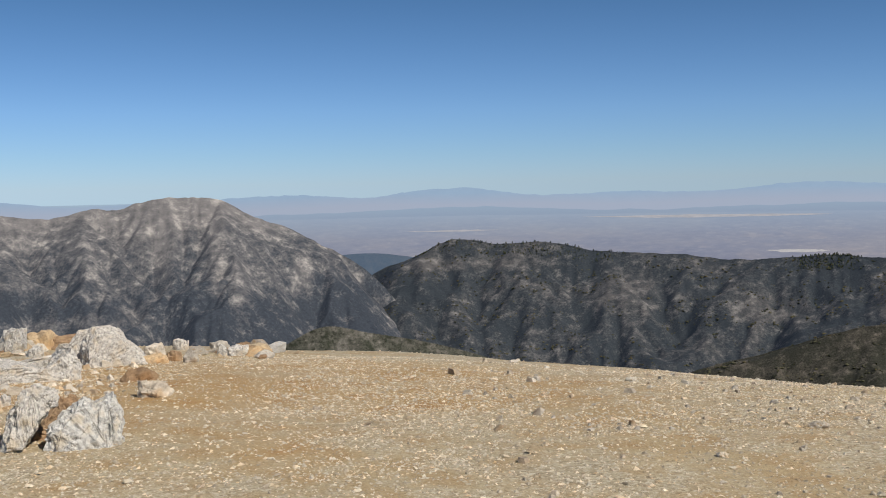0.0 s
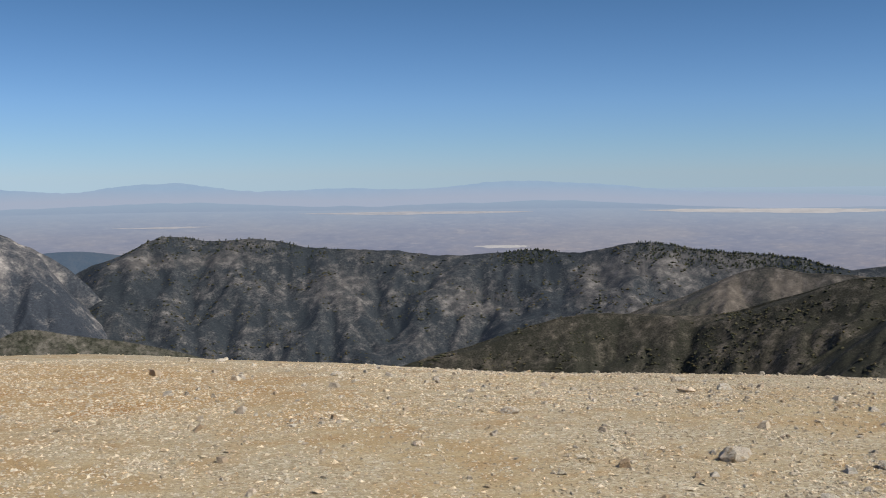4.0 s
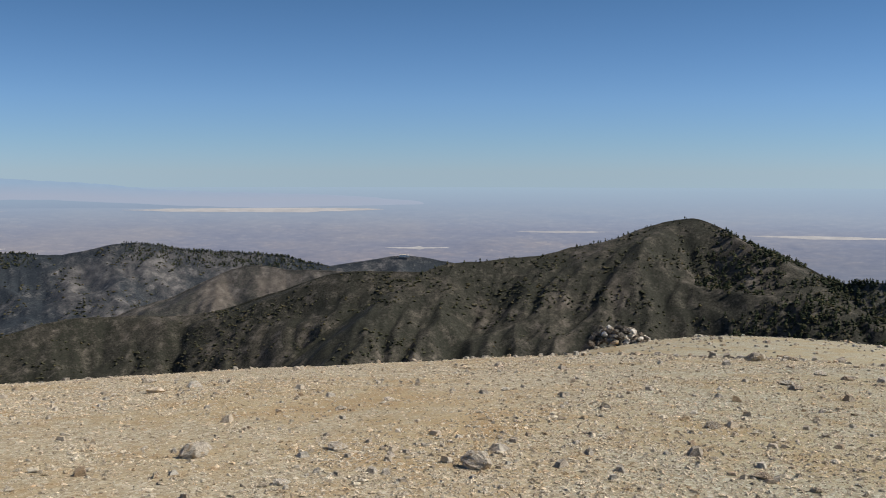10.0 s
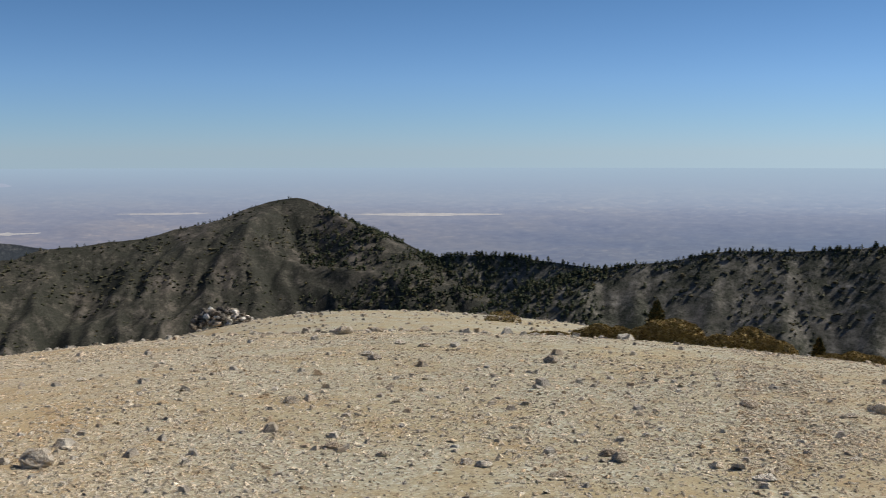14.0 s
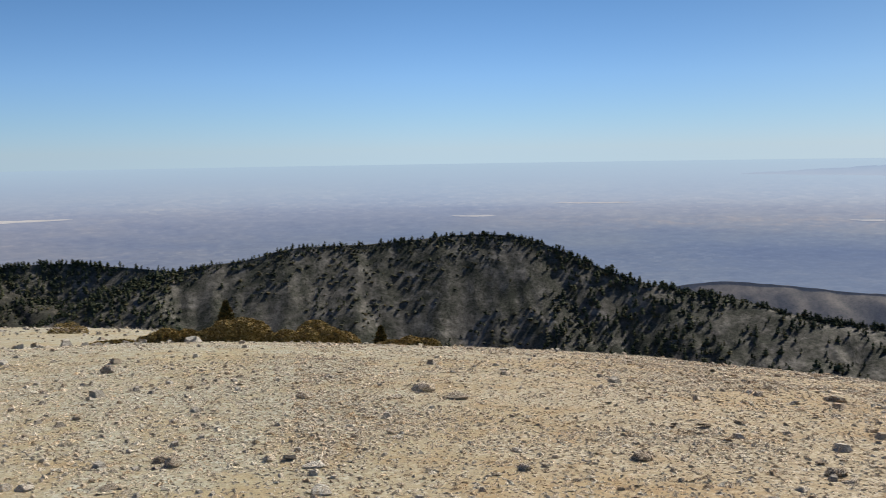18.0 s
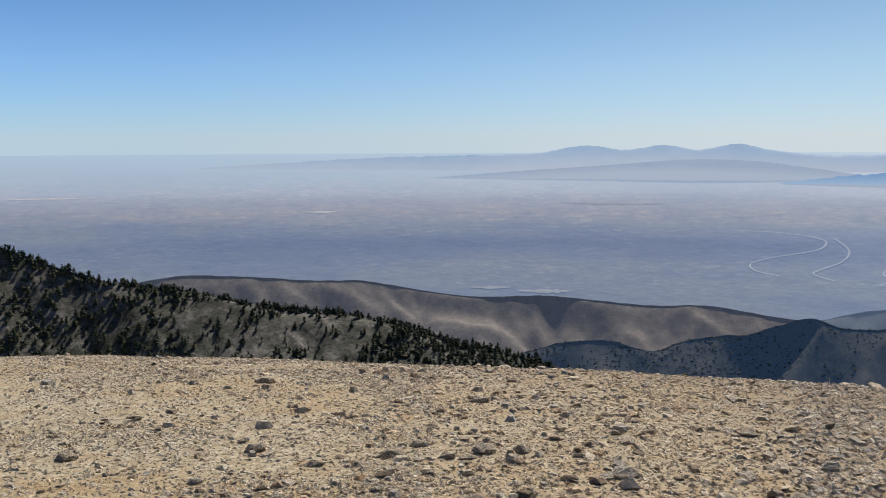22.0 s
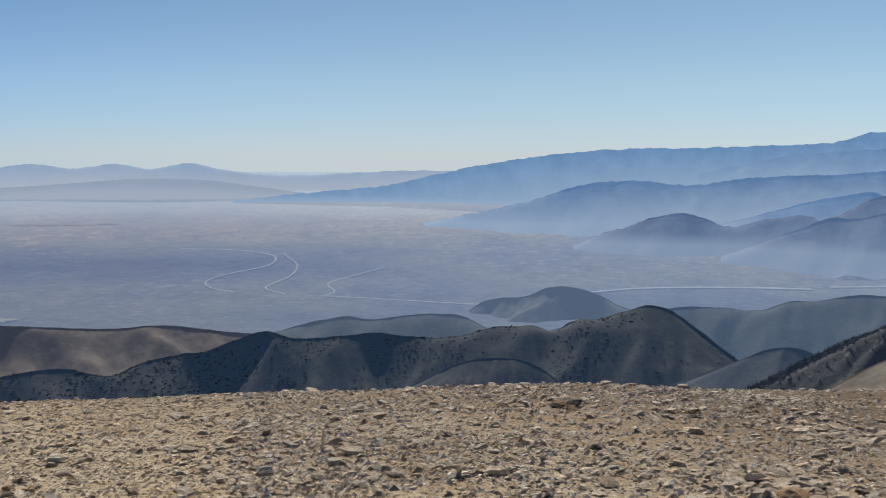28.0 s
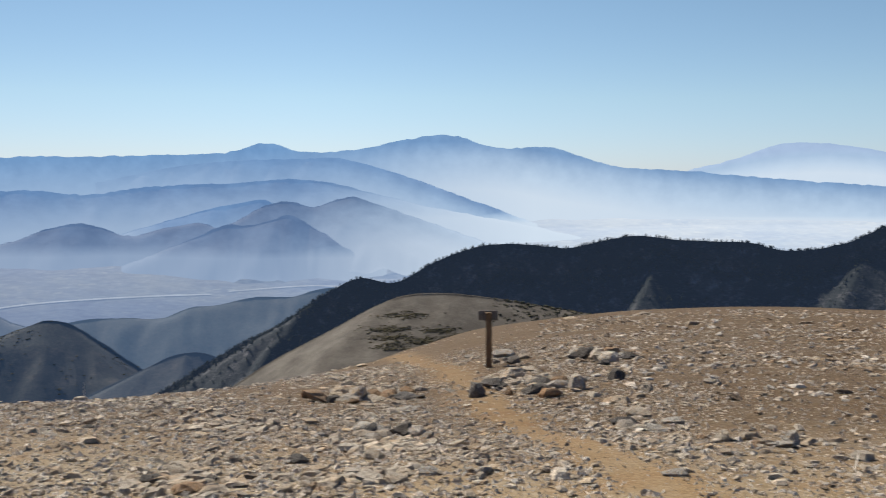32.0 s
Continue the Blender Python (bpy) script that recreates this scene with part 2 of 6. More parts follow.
    t.links.new(colour, bsdf.inputs["Base Color"])
    stones = sums(t, "ADD", sums(t, "MULTIPLY", cell.outputs["Distance"], -0.9), sums(t, "MULTIPLY", tiny.outputs["Distance"], -0.4))
    bump(t, bsdf, sums(t, "ADD", stones, sums(t, "MULTIPLY", fine, 0.8)), 0.3, 0.004)
    return m


def node_colour(t, scale, vector):
    n = node(t, "ShaderNodeTexNoise", Scale=scale, Detail=2.0)
    t.links.new(vector, n.inputs["Vector"])
    return n.outputs["Color"]


def stone_material(name, dark, light, rust, grain=14.0, rough=None, dim=0.75, cracks=False):
    m, t, bsdf = material(name)
    p = place_of(t)
    info = t.nodes.new("ShaderNodeObjectInfo")
    geo = t.nodes.new("ShaderNodeNewGeometry")
    rnd = sums(t, "FRACT", sums(t, "ADD", info.outputs["Random"], geo.outputs["Random Per Island"]), 0.0)
    n1 = noise_tex(t, grain, 6, 0.7, p)
    n2 = noise_tex(t, grain * 0.25, 3, 0.5, p)
    n3 = noise_tex(t, grain * 8, 3, 0.6, p)
    base = ramp(t, n1, (0.36, dark), (0.56, light)) if cracks else ramp(t, n1, (0.3, dark), (0.62, light))
    base = mixed(t, ramp(t, n2, (0.52, (0, 0, 0)), (0.68, (0.8, 0.8, 0.8))), base, rust)
    base = mixed(t, ramp(t, n3, (0.57, (0, 0, 0)), (0.75, (0.5, 0.5, 0.5))), base, tuple(v * 0.4 for v in dark))
    base = mixed(t, 1.0, base, ramp(t, rnd, (0.0, (dim, dim * 0.92, dim * 0.83)), (0.2, (0.4 + dim * 0.55, 0.37 + dim * 0.53, 0.34 + dim * 0.5)), (0.7, (1.0, 0.98, 0.95)),
                                    (0.9, (1.12, 1.0, 0.86)), (1.0, (1.25, 1.22, 1.18))), "MULTIPLY")
    t.links.new(base, bsdf.inputs["Base Color"])
    if cracks:
        lines = noise_tex(t, 3.2, 6, 0.6, p)
        near_half = sums(t, "ABSOLUTE", sums(t, "SUBTRACT", lines, 0.5), 0.0)
        split = ramp(t, near_half, (0.0, (0.35, 0.32, 0.28)), (0.007, (1, 1, 1)))
        base = mixed(t, 0.9, base, split, "MULTIPLY")
        t.links.new(base, bsdf.inputs["Base Color"])
        n1 = sums(t, "ADD", n1, sums(t, "MINIMUM", sums(t, "MULTIPLY", near_half, 30.0), 0.3))
    if rough:
        bsdf.inputs["Roughness"].default_value = rough
    bump(t, bsdf, sums(t, "ADD", n1, sums(t, "MULTIPLY", n3, 0.3)), 0.8 if cracks else 0.7, 0.016 if cracks else 0.02)
    return m


def slope_material(name, rock, scree, brush, cover, scale=0.02, spread=0.06, bald=None, air=None, gather=0.03, fine=0.42, rugged=0.8, channel=0.04):
    """A mountain side: rock and scree under a patchy cover of brush, which thins towards a bald top and in the gullies
    (channel; below nought it thickens there). air: emission that stands in for light of the air in front of it."""
    m, t, bsdf = material(name)
    p = place_of(t)
    big = noise_tex(t, scale * 0.35, 5, 0.6, p)
    mid = noise_tex(t, scale * 2, 6, 0.7, p)
    small = noise_tex(t, scale * 11, 5, 0.8, p)
    earth = ramp(t, mid, (0.36, tuple(v * 0.72 for v in rock)), (0.52, rock), (0.68, scree))
    mask = sums(t, "ADD", sums(t, "MULTIPLY", big, 0.3), sums(t, "ADD", sums(t, "MULTIPLY", mid, 0.7 - fine), sums(t, "MULTIPLY", small, fine)))
    if bald:
        sep = t.nodes.new("ShaderNodeSeparateXYZ")
        t.links.new(p, sep.inputs[0])
        k = node(t, "ShaderNodeMapRange", From_Min=bald[0], From_Max=bald[1], To_Min=-0.075, To_Max=0.16)
        t.links.new(sep.outputs[2], k.inputs[0])
        mask = sums(t, "ADD", mask, k.outputs[0])
    for key, weight in (("hollow", gather), ("bare", 0.085), ("flow", channel)):
        at = t.nodes.new("ShaderNodeAttribute")
        at.attribute_name = key
        mask = sums(t, "ADD", mask, sums(t, "MULTIPLY", at.outputs["Fac"], weight))
    bush = ramp(t, small, (0.35, tuple(v * 0.6 for v in brush)), (0.65, tuple(v * 1.35 for v in brush)))
    k = ramp(t, mask, (cover - spread, (1, 1, 1)), (cover + spread, (0, 0, 0)))
    t.links.new(mixed(t, k, earth, bush), bsdf.inputs["Base Color"])
    bump(t, bsdf, sums(t, "ADD", mid, sums(t, "MULTIPLY", small, 0.6)), rugged, 0.035 / scale)
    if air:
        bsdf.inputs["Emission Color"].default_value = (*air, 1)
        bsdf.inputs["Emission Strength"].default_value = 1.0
    return m


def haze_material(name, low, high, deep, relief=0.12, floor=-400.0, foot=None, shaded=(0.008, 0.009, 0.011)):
    """Far ranges seen through many kilometres of air, which thickens down to the valley: its light is painted into the
    emission, with a little of the slope left.
    """
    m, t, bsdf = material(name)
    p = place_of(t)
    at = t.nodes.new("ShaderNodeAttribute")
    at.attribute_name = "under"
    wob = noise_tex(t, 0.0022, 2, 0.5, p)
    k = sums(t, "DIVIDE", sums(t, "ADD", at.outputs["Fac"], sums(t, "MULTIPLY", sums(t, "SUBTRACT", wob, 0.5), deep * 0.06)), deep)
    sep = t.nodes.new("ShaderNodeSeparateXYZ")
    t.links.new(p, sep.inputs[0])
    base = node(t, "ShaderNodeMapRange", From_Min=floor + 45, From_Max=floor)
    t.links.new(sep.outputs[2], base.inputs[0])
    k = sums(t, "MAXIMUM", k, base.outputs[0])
    # whiter haze put into the colour towards the south
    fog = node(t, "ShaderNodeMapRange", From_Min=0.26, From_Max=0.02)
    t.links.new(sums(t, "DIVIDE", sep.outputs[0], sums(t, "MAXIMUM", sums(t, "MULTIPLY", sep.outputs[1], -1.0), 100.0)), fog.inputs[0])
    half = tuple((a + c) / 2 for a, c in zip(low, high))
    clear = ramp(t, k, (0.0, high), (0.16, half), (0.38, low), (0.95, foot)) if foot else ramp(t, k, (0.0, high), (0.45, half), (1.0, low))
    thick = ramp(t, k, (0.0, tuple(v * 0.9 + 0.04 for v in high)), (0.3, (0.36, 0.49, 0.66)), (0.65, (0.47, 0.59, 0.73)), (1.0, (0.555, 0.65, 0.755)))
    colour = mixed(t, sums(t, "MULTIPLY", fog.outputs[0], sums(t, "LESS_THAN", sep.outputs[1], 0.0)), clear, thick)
    # light and dark of the slopes mottled into the glow
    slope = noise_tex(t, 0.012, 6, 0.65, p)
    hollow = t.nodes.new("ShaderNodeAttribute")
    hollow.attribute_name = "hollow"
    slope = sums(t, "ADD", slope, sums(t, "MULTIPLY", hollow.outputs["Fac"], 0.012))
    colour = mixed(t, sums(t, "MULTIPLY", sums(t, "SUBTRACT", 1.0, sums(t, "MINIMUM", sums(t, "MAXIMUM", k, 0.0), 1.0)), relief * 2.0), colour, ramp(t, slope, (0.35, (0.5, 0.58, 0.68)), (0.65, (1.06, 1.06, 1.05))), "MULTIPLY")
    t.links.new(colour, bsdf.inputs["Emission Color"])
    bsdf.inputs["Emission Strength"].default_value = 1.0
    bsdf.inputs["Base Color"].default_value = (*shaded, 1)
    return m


MAT_GROUND = ground_material()
MAT_STONE = stone_material("grey_granite", (0.25, 0.222, 0.185), (0.60, 0.555, 0.48), (0.42, 0.29, 0.16))
MAT_PALE = stone_material("pale_granite", (0.44, 0.39, 0.32), (0.82, 0.76, 0.66), (0.50, 0.36, 0.20))
MAT_PEBBLE = stone_material("gravel_stone", (0.48, 0.415, 0.31), (0.81, 0.735, 0.60), (0.60, 0.45, 0.27), 30.0, None, 0.5)
MAT_DEBRIS = stone_material("gneiss_debris", (0.42, 0.325, 0.215), (0.82, 0.71, 0.55), (0.48, 0.33, 0.18), 30.0, 0.75, 0.5)
MAT_OUTCROP = stone_material("speckled_granite", (0.34, 0.33, 0.31), (0.72, 0.71, 0.68), (0.62, 0.545, 0.43), 34.0, None, 0.95, True)
MAT_DARKDEBRIS = stone_material("dark_gneiss_debris", (0.19, 0.135, 0.085), (0.46, 0.36, 0.25), (0.36, 0.24, 0.14), 30.0, 0.75, 0.4)
MAT_FLAKE = stone_material("gneiss_flakes", (0.30, 0.24, 0.175), (0.86, 0.79, 0.68), (0.40, 0.28, 0.17), 30.0, 0.55, 0.3)
MAT_SLAB = stone_material("grey_gneiss_slab", (0.26, 0.213, 0.158), (0.62, 0.54, 0.425), (0.40, 0.28, 0.16), 24.0, 0.7)
MAT_WHITE = stone_material("white_granite", (0.55, 0.53, 0.5), (0.82, 0.8, 0.76), (0.6, 0.52, 0.42))
MAT_TANROCK = stone_material("tan_granite", (0.36, 0.27, 0.17), (0.62, 0.50, 0.34), (0.5, 0.33, 0.17), 20.0)
MAT_BROWN = stone_material("rusty_granite", (0.22, 0.14, 0.085), (0.45, 0.32, 0.20), (0.36, 0.20, 0.09))
MAT_DARKROCK = stone_material("dark_gneiss", (0.055, 0.05, 0.045), (0.18, 0.165, 0.145), (0.12, 0.10, 0.085))

# ---- ground: the bare summit, one sheet down to the valley ----
BROW_TURN = [-60, -20, -14, -9, -3, 3, 9, 15, 22, 32, 40, 46, 50, 58, 66, 74, 81, 92, 100, 109, 119, 127, 134, 143, 152, 161, 167, 170,
             173, 176, 180, 184, 190, 197, 230, 300]
BROW_DROP = [7.5, 7.5, 7.8, 8.15, 8.6, 9.1, 9.45, 9.8, 10.15, 10.0, 9.75, 9.5, 9.3, 9.15, 9.2, 9.45, 9.85, 10.4, 10.85, 11.4, 11.8,
             12.05, 12.1, 11.8, 11.4, 10.7, 10.0, 9.65, 9.0, 8.25, 7.5, 6.95, 6.5, 6.35, 6.5, 7.5]


def ground_z(x, y):
    x, y = np.asarray(x, float), np.asarray(y, float)
    r = np.hypot(x, y)
    a = (np.degrees(np.arctan2(x, y)) + 60) % 360 - 60
    drop = np.tan(np.radians(smooth_at(a, BROW_TURN, BROW_DROP)))
    edge = 2 * EYE / drop - 4
    k = EYE / (edge * edge - 16)
    s = np.maximum(0, r - 4)
    turn = 0.55 / (2 * k)
    z = np.where(s < turn, -k * s * s, -k * turn * turn - 0.55 * (s - turn))
    # the long even slope beyond the sign post
    long = -(drop - 0.0305) * np.maximum(0, r - 5) * np.clip((r - 5) / 3, 0, 1) ** 0.5 - 0.001 * np.minimum(np.maximum(0, r - 25), 250) ** 2
    share = np.clip((a - 148) / 28, 0, 1) * np.clip((290 - a) / 30, 0, 1)
    share = share * share * (3 - 2 * share)
    z = z * (1 - share) + long * share
    # spur that carries the cairn
    ca, sa = math.sin(radians(59)), math.cos(radians(59))
    along, across = x * ca + y * sa, x * sa - y * ca
    top = -4.7 - 0.143 * (along - 44) - 0.003 * (along - 44) ** 2
    spur = top - np.where(across > 0, 0.009, 0.018) * across ** 2 - 0.03 * np.maximum(0, across - 8.5) ** 2 - 0.02 * np.maximum(0, 30 - along) ** 2
    z = np.maximum(z, np.where(along > 15, spur, -1e6))
    z = np.maximum(z, -430 + 0 * z)
    amp = np.clip((r - 3) / 6, 0, 1)
    z = z + amp * (0.10 * (fbm(x * 0.35, y * 0.35, 3, 5) - 0.5) + 0.035 * (fbm(x * 2.1, y * 2.1, 3, 9) - 0.5))
    return z


def soil_at(x, y):
    """Bare orange soil round the outcrop."""
    d = np.hypot((x + 2.3) / 1.5, y - 10.6)
    return np.clip(1.5 - d / 2.6 + 1.6 * (fbm(x * 0.9, y * 0.9, 4, 51) - 0.5), 0, 1)


def trail_at(x, y):
    """How much a place lies on the trodden trail that runs past the post."""
    line = [(-0.75, -4.6), (-0.3, -6.4), (0.08, -7.6), (0.62, -9.8), (1.0, -12.2), (1.45, -14.8), (1.75, -16.6), (2.84, -21.0), (3.9, -26.0), (6.0, -34.0)]
    best = np.full(np.shape(x), 9.0)
    for (x0, y0), (x1, y1) in zip(line, line[1:]):
        k = np.clip(((x - x0) * (x1 - x0) + (y - y0) * (y1 - y0)) / ((x1 - x0) ** 2 + (y1 - y0) ** 2), 0, 1)
        best = np.minimum(best, np.hypot(x - x0 - k * (x1 - x0), y - y0 - k * (y1 - y0)))
    return np.clip(1.2 - best / 0.4 + 0.7 * (fbm(x * 2.2, y * 2.2, 3, 41) - 0.5), 0, 1)


def build_ground():
    turns = np.radians(np.concatenate([np.arange(-32, 206, 0.6), np.arange(206, 328, 4)]))
    radii = np.concatenate([[0.01, 1.5, 2.5], np.geomspace(3.4, 26, 170), np.geomspace(27, 80, 50), np.geomspace(85, 4900, 40)])
    r, a = np.meshgrid(radii, turns, indexing="ij")
    x, y = r * np.sin(a), r * np.cos(a)
    v = np.stack([x, y, ground_z(x, y)], -1).reshape(-1, 3)
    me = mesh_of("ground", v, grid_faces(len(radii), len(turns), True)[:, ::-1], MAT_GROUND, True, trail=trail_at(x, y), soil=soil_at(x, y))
    tagged(new("ground", me), "bare tan summit ground of decomposed granite and gravel", "ground", kind="structure")


build_ground()


# ---- mountains ----
def carve(z, dx, dy, rounds, power, steepest):
    """Wears a slope down as running water does: each place drains to its lowest neighbour, gullies deepen with the
    water they gather, and banks never stand steeper than steepest. The top row stays. Gives the slope and its gathered water."""
    rows, cols = z.shape
    z = z.copy()
    top = z[0].copy()
    n = rows * cols
    here = np.arange(n).reshape(rows, cols)
    steps = [(i, j, math.hypot(i * dy, j * dx)) for i in (-1, 0, 1) for j in (-1, 0, 1) if i or j]
    water = np.ones((rows, cols))
    for _ in range(rounds):
        best = np.zeros((rows, cols))
        to, gap = here.copy(), np.ones((rows, cols))
        zp = np.pad(z, 1, constant_values=1e9)
        hp = np.pad(here, 1, constant_values=0)
        for i, j, far in steps:
            slope = (z - zp[1 + i:1 + i + rows, 1 + j:1 + j + cols]) / far
            more = slope > best
            best = np.where(more, slope, best)
            to = np.where(more, hp[1 + i:1 + i + rows, 1 + j:1 + j + cols], to)
            gap = np.where(more, far, gap)
        order = np.argsort(-z.ravel(), kind="stable").tolist()
        run, goes = [1.0] * n, to.ravel().tolist()
        for k in order:
            if goes[k] != k:
                run[goes[k]] += run[k]
        water = np.array(run).reshape(rows, cols)
        bite = (power / rounds * np.sqrt(water * dx * dy) / gap).ravel().tolist()
        flat = z.ravel().tolist()
        for k in reversed(order):
            if goes[k] != k:
                flat[k] = (flat[k] + bite[k] * flat[goes[k]]) / (1 + bite[k])
        z = np.array(flat).reshape(rows, cols)
        for _ in range(3):
            zp = np.pad(z, 1, constant_values=1e9)
            for i, j, far in steps:
                z = np.minimum(z, zp[1 + i:1 + i + rows, 1 + j:1 + j + cols] + steepest * far)
        z[0] = top
    return z, np.log(water)


def ridge_surface(crest, depth, drop, seed, cols, rows, gully=0.5, length=120.0, crag=2.0, rough=0.05, soften=0, ravine=0.6, sway=0.9, rounds=12, power=0.3, steepest=0.95, rounded=1):
    """Grid of points of a mountain side that falls from its crest towards the summit, and a short way behind.
    Spurs leave the crest at slants, with ravines between them; side spurs leave the spurs."""
    rnd = random.Random(seed)
    turn, dist, rise = np.array(crest).T
    a = np.linspace(turn[0], turn[-1], cols)
    r0 = smooth_at(a, turn, dist)
    zc = EYE + r0 * np.tan(np.radians(smooth_at(a, turn, rise)))
    zc = zc + crag * (ridged(np.radians(a) * r0 / 40, a * 0 + seed, 5, seed) - 0.62)
    s = np.radians(a) * r0
    v = np.concatenate([[-0.5, -0.25, -0.06, -0.0012, 0.0, 0.0012], np.linspace(0, 1, rows)[1:] ** 1.1])
    V, A = np.meshgrid(v, a, indexing="ij")
    S, R0, ZC = np.broadcast_to(s, V.shape), np.broadcast_to(r0, V.shape), np.broadcast_to(zc, V.shape)
    d = np.abs(V) * depth
    fall = drop / depth
    warp = (fbm(S / (0.8 * length), d / (0.8 * length), 5, seed + 3) - 0.5) * sway * length * np.clip(V * 3, 0, 1)
    z = ZC - fall * (1 + ravine * gully) * d
    at = s[0] - rnd.uniform(0, length)
    while at < s[-1] + length:
        slant = rnd.uniform(-0.55, 0.55)
        zk = float(np.interp(at, s, zc))
        m1, m2 = fall * rnd.uniform(0.8, 1.0), fall * gully * rnd.uniform(0.9, 1.5)
        lines = [(at, 0.0, slant, zk, m1, m2)]
        for side in (-1, 1, -1, 1):
            d1 = depth * rnd.uniform(0.08, 0.7)
            lines.append((at + slant * d1, d1, slant + side * rnd.uniform(0.5, 1.1), zk - m1 * d1, m1 * rnd.uniform(1.05, 1.35), m2 * 1.1))
        for s1, d1, sl, z1, q1, q2 in lines:
            far = np.abs(S + warp - s1 - sl * (d - d1))
            t = z1 - q1 * (d - d1) - q2 * far
            z = np.where((d >= d1) & (V > 0), np.maximum(z, t), z)
        at += length * rnd.uniform(0.55, 1.25)
    z = np.minimum(z, ZC - 0.12 * d)
    env = np.clip(V * 6, 0, 1)
    z = z + env * drop * rough * ((ridged(S / (0.4 * length), d / (0.4 * length), 5, seed + 5) - 0.6)
                                  + 1.2 * (fbm(S / (1.3 * length), d / (1.3 * length), 3, seed + 6) - 0.5))
    for _ in range(soften):
        low = z[5:]
        wide = (np.roll(low, 1, 1) + np.roll(low, -1, 1) + 2 * low) / 4
        wide[:, :1], wide[:, -1:] = low[:, :1], low[:, -1:]
        tall = wide.copy()
        tall[1:-1] = (wide[:-2] + wide[2:] + 2 * wide[1:-1]) / 4
        tall[0] = (z[4] + wide[1] + 2 * wide[0]) / 4
        tall[0] = 0.87 * z[4] + 0.13 * tall[1]
        z[5:] = tall
    flow = 0 * z
    if rounds:
        z[4:], flow[4:] = carve(z[4:], abs(s[-1] - s[0]) / cols, depth / rows, rounds, power, steepest)
    for _ in range(rounded):
        low = np.pad(z[4:], 1, mode="edge")
        z[5:] = ((low[:-2, 1:-1] + low[2:, 1:-1] + low[1:-1, :-2] + low[1:-1, 2:]) / 8 + low[1:-1, 1:-1] / 2)[1:]
    R = R0 - V * depth
    A = np.radians(A)
    return np.stack([R * np.sin(A), R * np.cos(A), z], -1), flow


def build_ridge(name, label, crest, depth, drop, mat, seed, cols=260, rows=70, category="mountain", bare=(), veil=(), **more):
    """bare: places painted paler, for cliffs that show through the brush and for the near peak's sunlit flank, as
    bearing, height in degrees, and half the spread of both. veil: bearings between which the painted haze clears.
    """
    P, flow = ridge_surface(crest, depth, drop, seed, cols, rows, **more)
    # hollows of the slope, where scree gathers
    z = P[..., 2]
    hollow = 0
    for k in (2, 5):
        hollow = hollow + (np.roll(z, k, 1) + np.roll(z, -k, 1) - 2 * z) / (1e-6 + np.abs(np.roll(z, k, 1) + np.roll(z, -k, 1) - 2 * z).mean()) / 4
    hollow[:, :6] = hollow[:, -6:] = 0
    turn = (np.degrees(np.arctan2(P[..., 0], P[..., 1])) + 60) % 360 - 60
    top = np.pad(z[4], 30, mode="edge")
    under = np.convolve(top, np.ones(61) / 61, "valid")[None] - z
    for a, b in veil:
        under = under + 70 * np.clip((b - turn) / (b - a), 0, 1)
    rise = np.degrees(np.arctan2(z - EYE, np.hypot(P[..., 0], P[..., 1])))
    cliff = 0 * z
    for t0, e0, dt, de in bare:
        cliff = np.maximum(cliff, np.clip(1.5 - np.hypot((turn - t0) / dt, (rise - e0) / de), 0, 1))
    me = mesh_of(name, P.reshape(-1, 3), grid_faces(P.shape[0], P.shape[1])[:, ::-1], mat, True, bare=cliff, hollow=np.clip(hollow, -1, 1.5), under=under, flow=np.clip((flow - 1.2) / 3.5, -0.3, 1.3),
                 along=np.broadcast_to((np.arange(P.shape[1]) * np.hypot(*(P[4, 0, :2] - P[4, -1, :2])) / P.shape[1])[None], z.shape),
                 down=np.broadcast_to((np.linspace(0, 1, P.shape[0]) * depth * 1.2)[:, None], z.shape))
    tagged(new(name, me), label, category, kind="structure")
    return P


# haze is painted in: emission as air, bluish brush on the far slopes
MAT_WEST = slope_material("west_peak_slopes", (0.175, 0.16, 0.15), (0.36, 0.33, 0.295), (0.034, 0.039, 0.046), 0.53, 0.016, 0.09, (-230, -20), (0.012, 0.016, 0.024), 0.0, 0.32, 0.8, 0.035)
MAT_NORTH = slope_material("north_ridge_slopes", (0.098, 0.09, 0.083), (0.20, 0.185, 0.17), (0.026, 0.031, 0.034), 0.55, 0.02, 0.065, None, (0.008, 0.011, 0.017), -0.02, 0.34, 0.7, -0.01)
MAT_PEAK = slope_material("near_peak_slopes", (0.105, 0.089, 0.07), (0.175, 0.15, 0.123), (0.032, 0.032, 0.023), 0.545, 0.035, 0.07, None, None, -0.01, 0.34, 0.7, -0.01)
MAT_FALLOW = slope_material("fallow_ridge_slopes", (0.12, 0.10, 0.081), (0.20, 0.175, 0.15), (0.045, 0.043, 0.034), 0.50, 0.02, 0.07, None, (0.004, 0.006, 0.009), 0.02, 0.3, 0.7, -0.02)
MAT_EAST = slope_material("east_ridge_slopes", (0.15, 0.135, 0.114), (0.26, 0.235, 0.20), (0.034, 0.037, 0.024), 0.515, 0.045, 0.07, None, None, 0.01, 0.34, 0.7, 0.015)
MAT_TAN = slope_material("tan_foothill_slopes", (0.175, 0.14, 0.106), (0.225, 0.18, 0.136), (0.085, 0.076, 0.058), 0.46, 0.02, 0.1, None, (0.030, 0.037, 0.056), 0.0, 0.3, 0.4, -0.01)
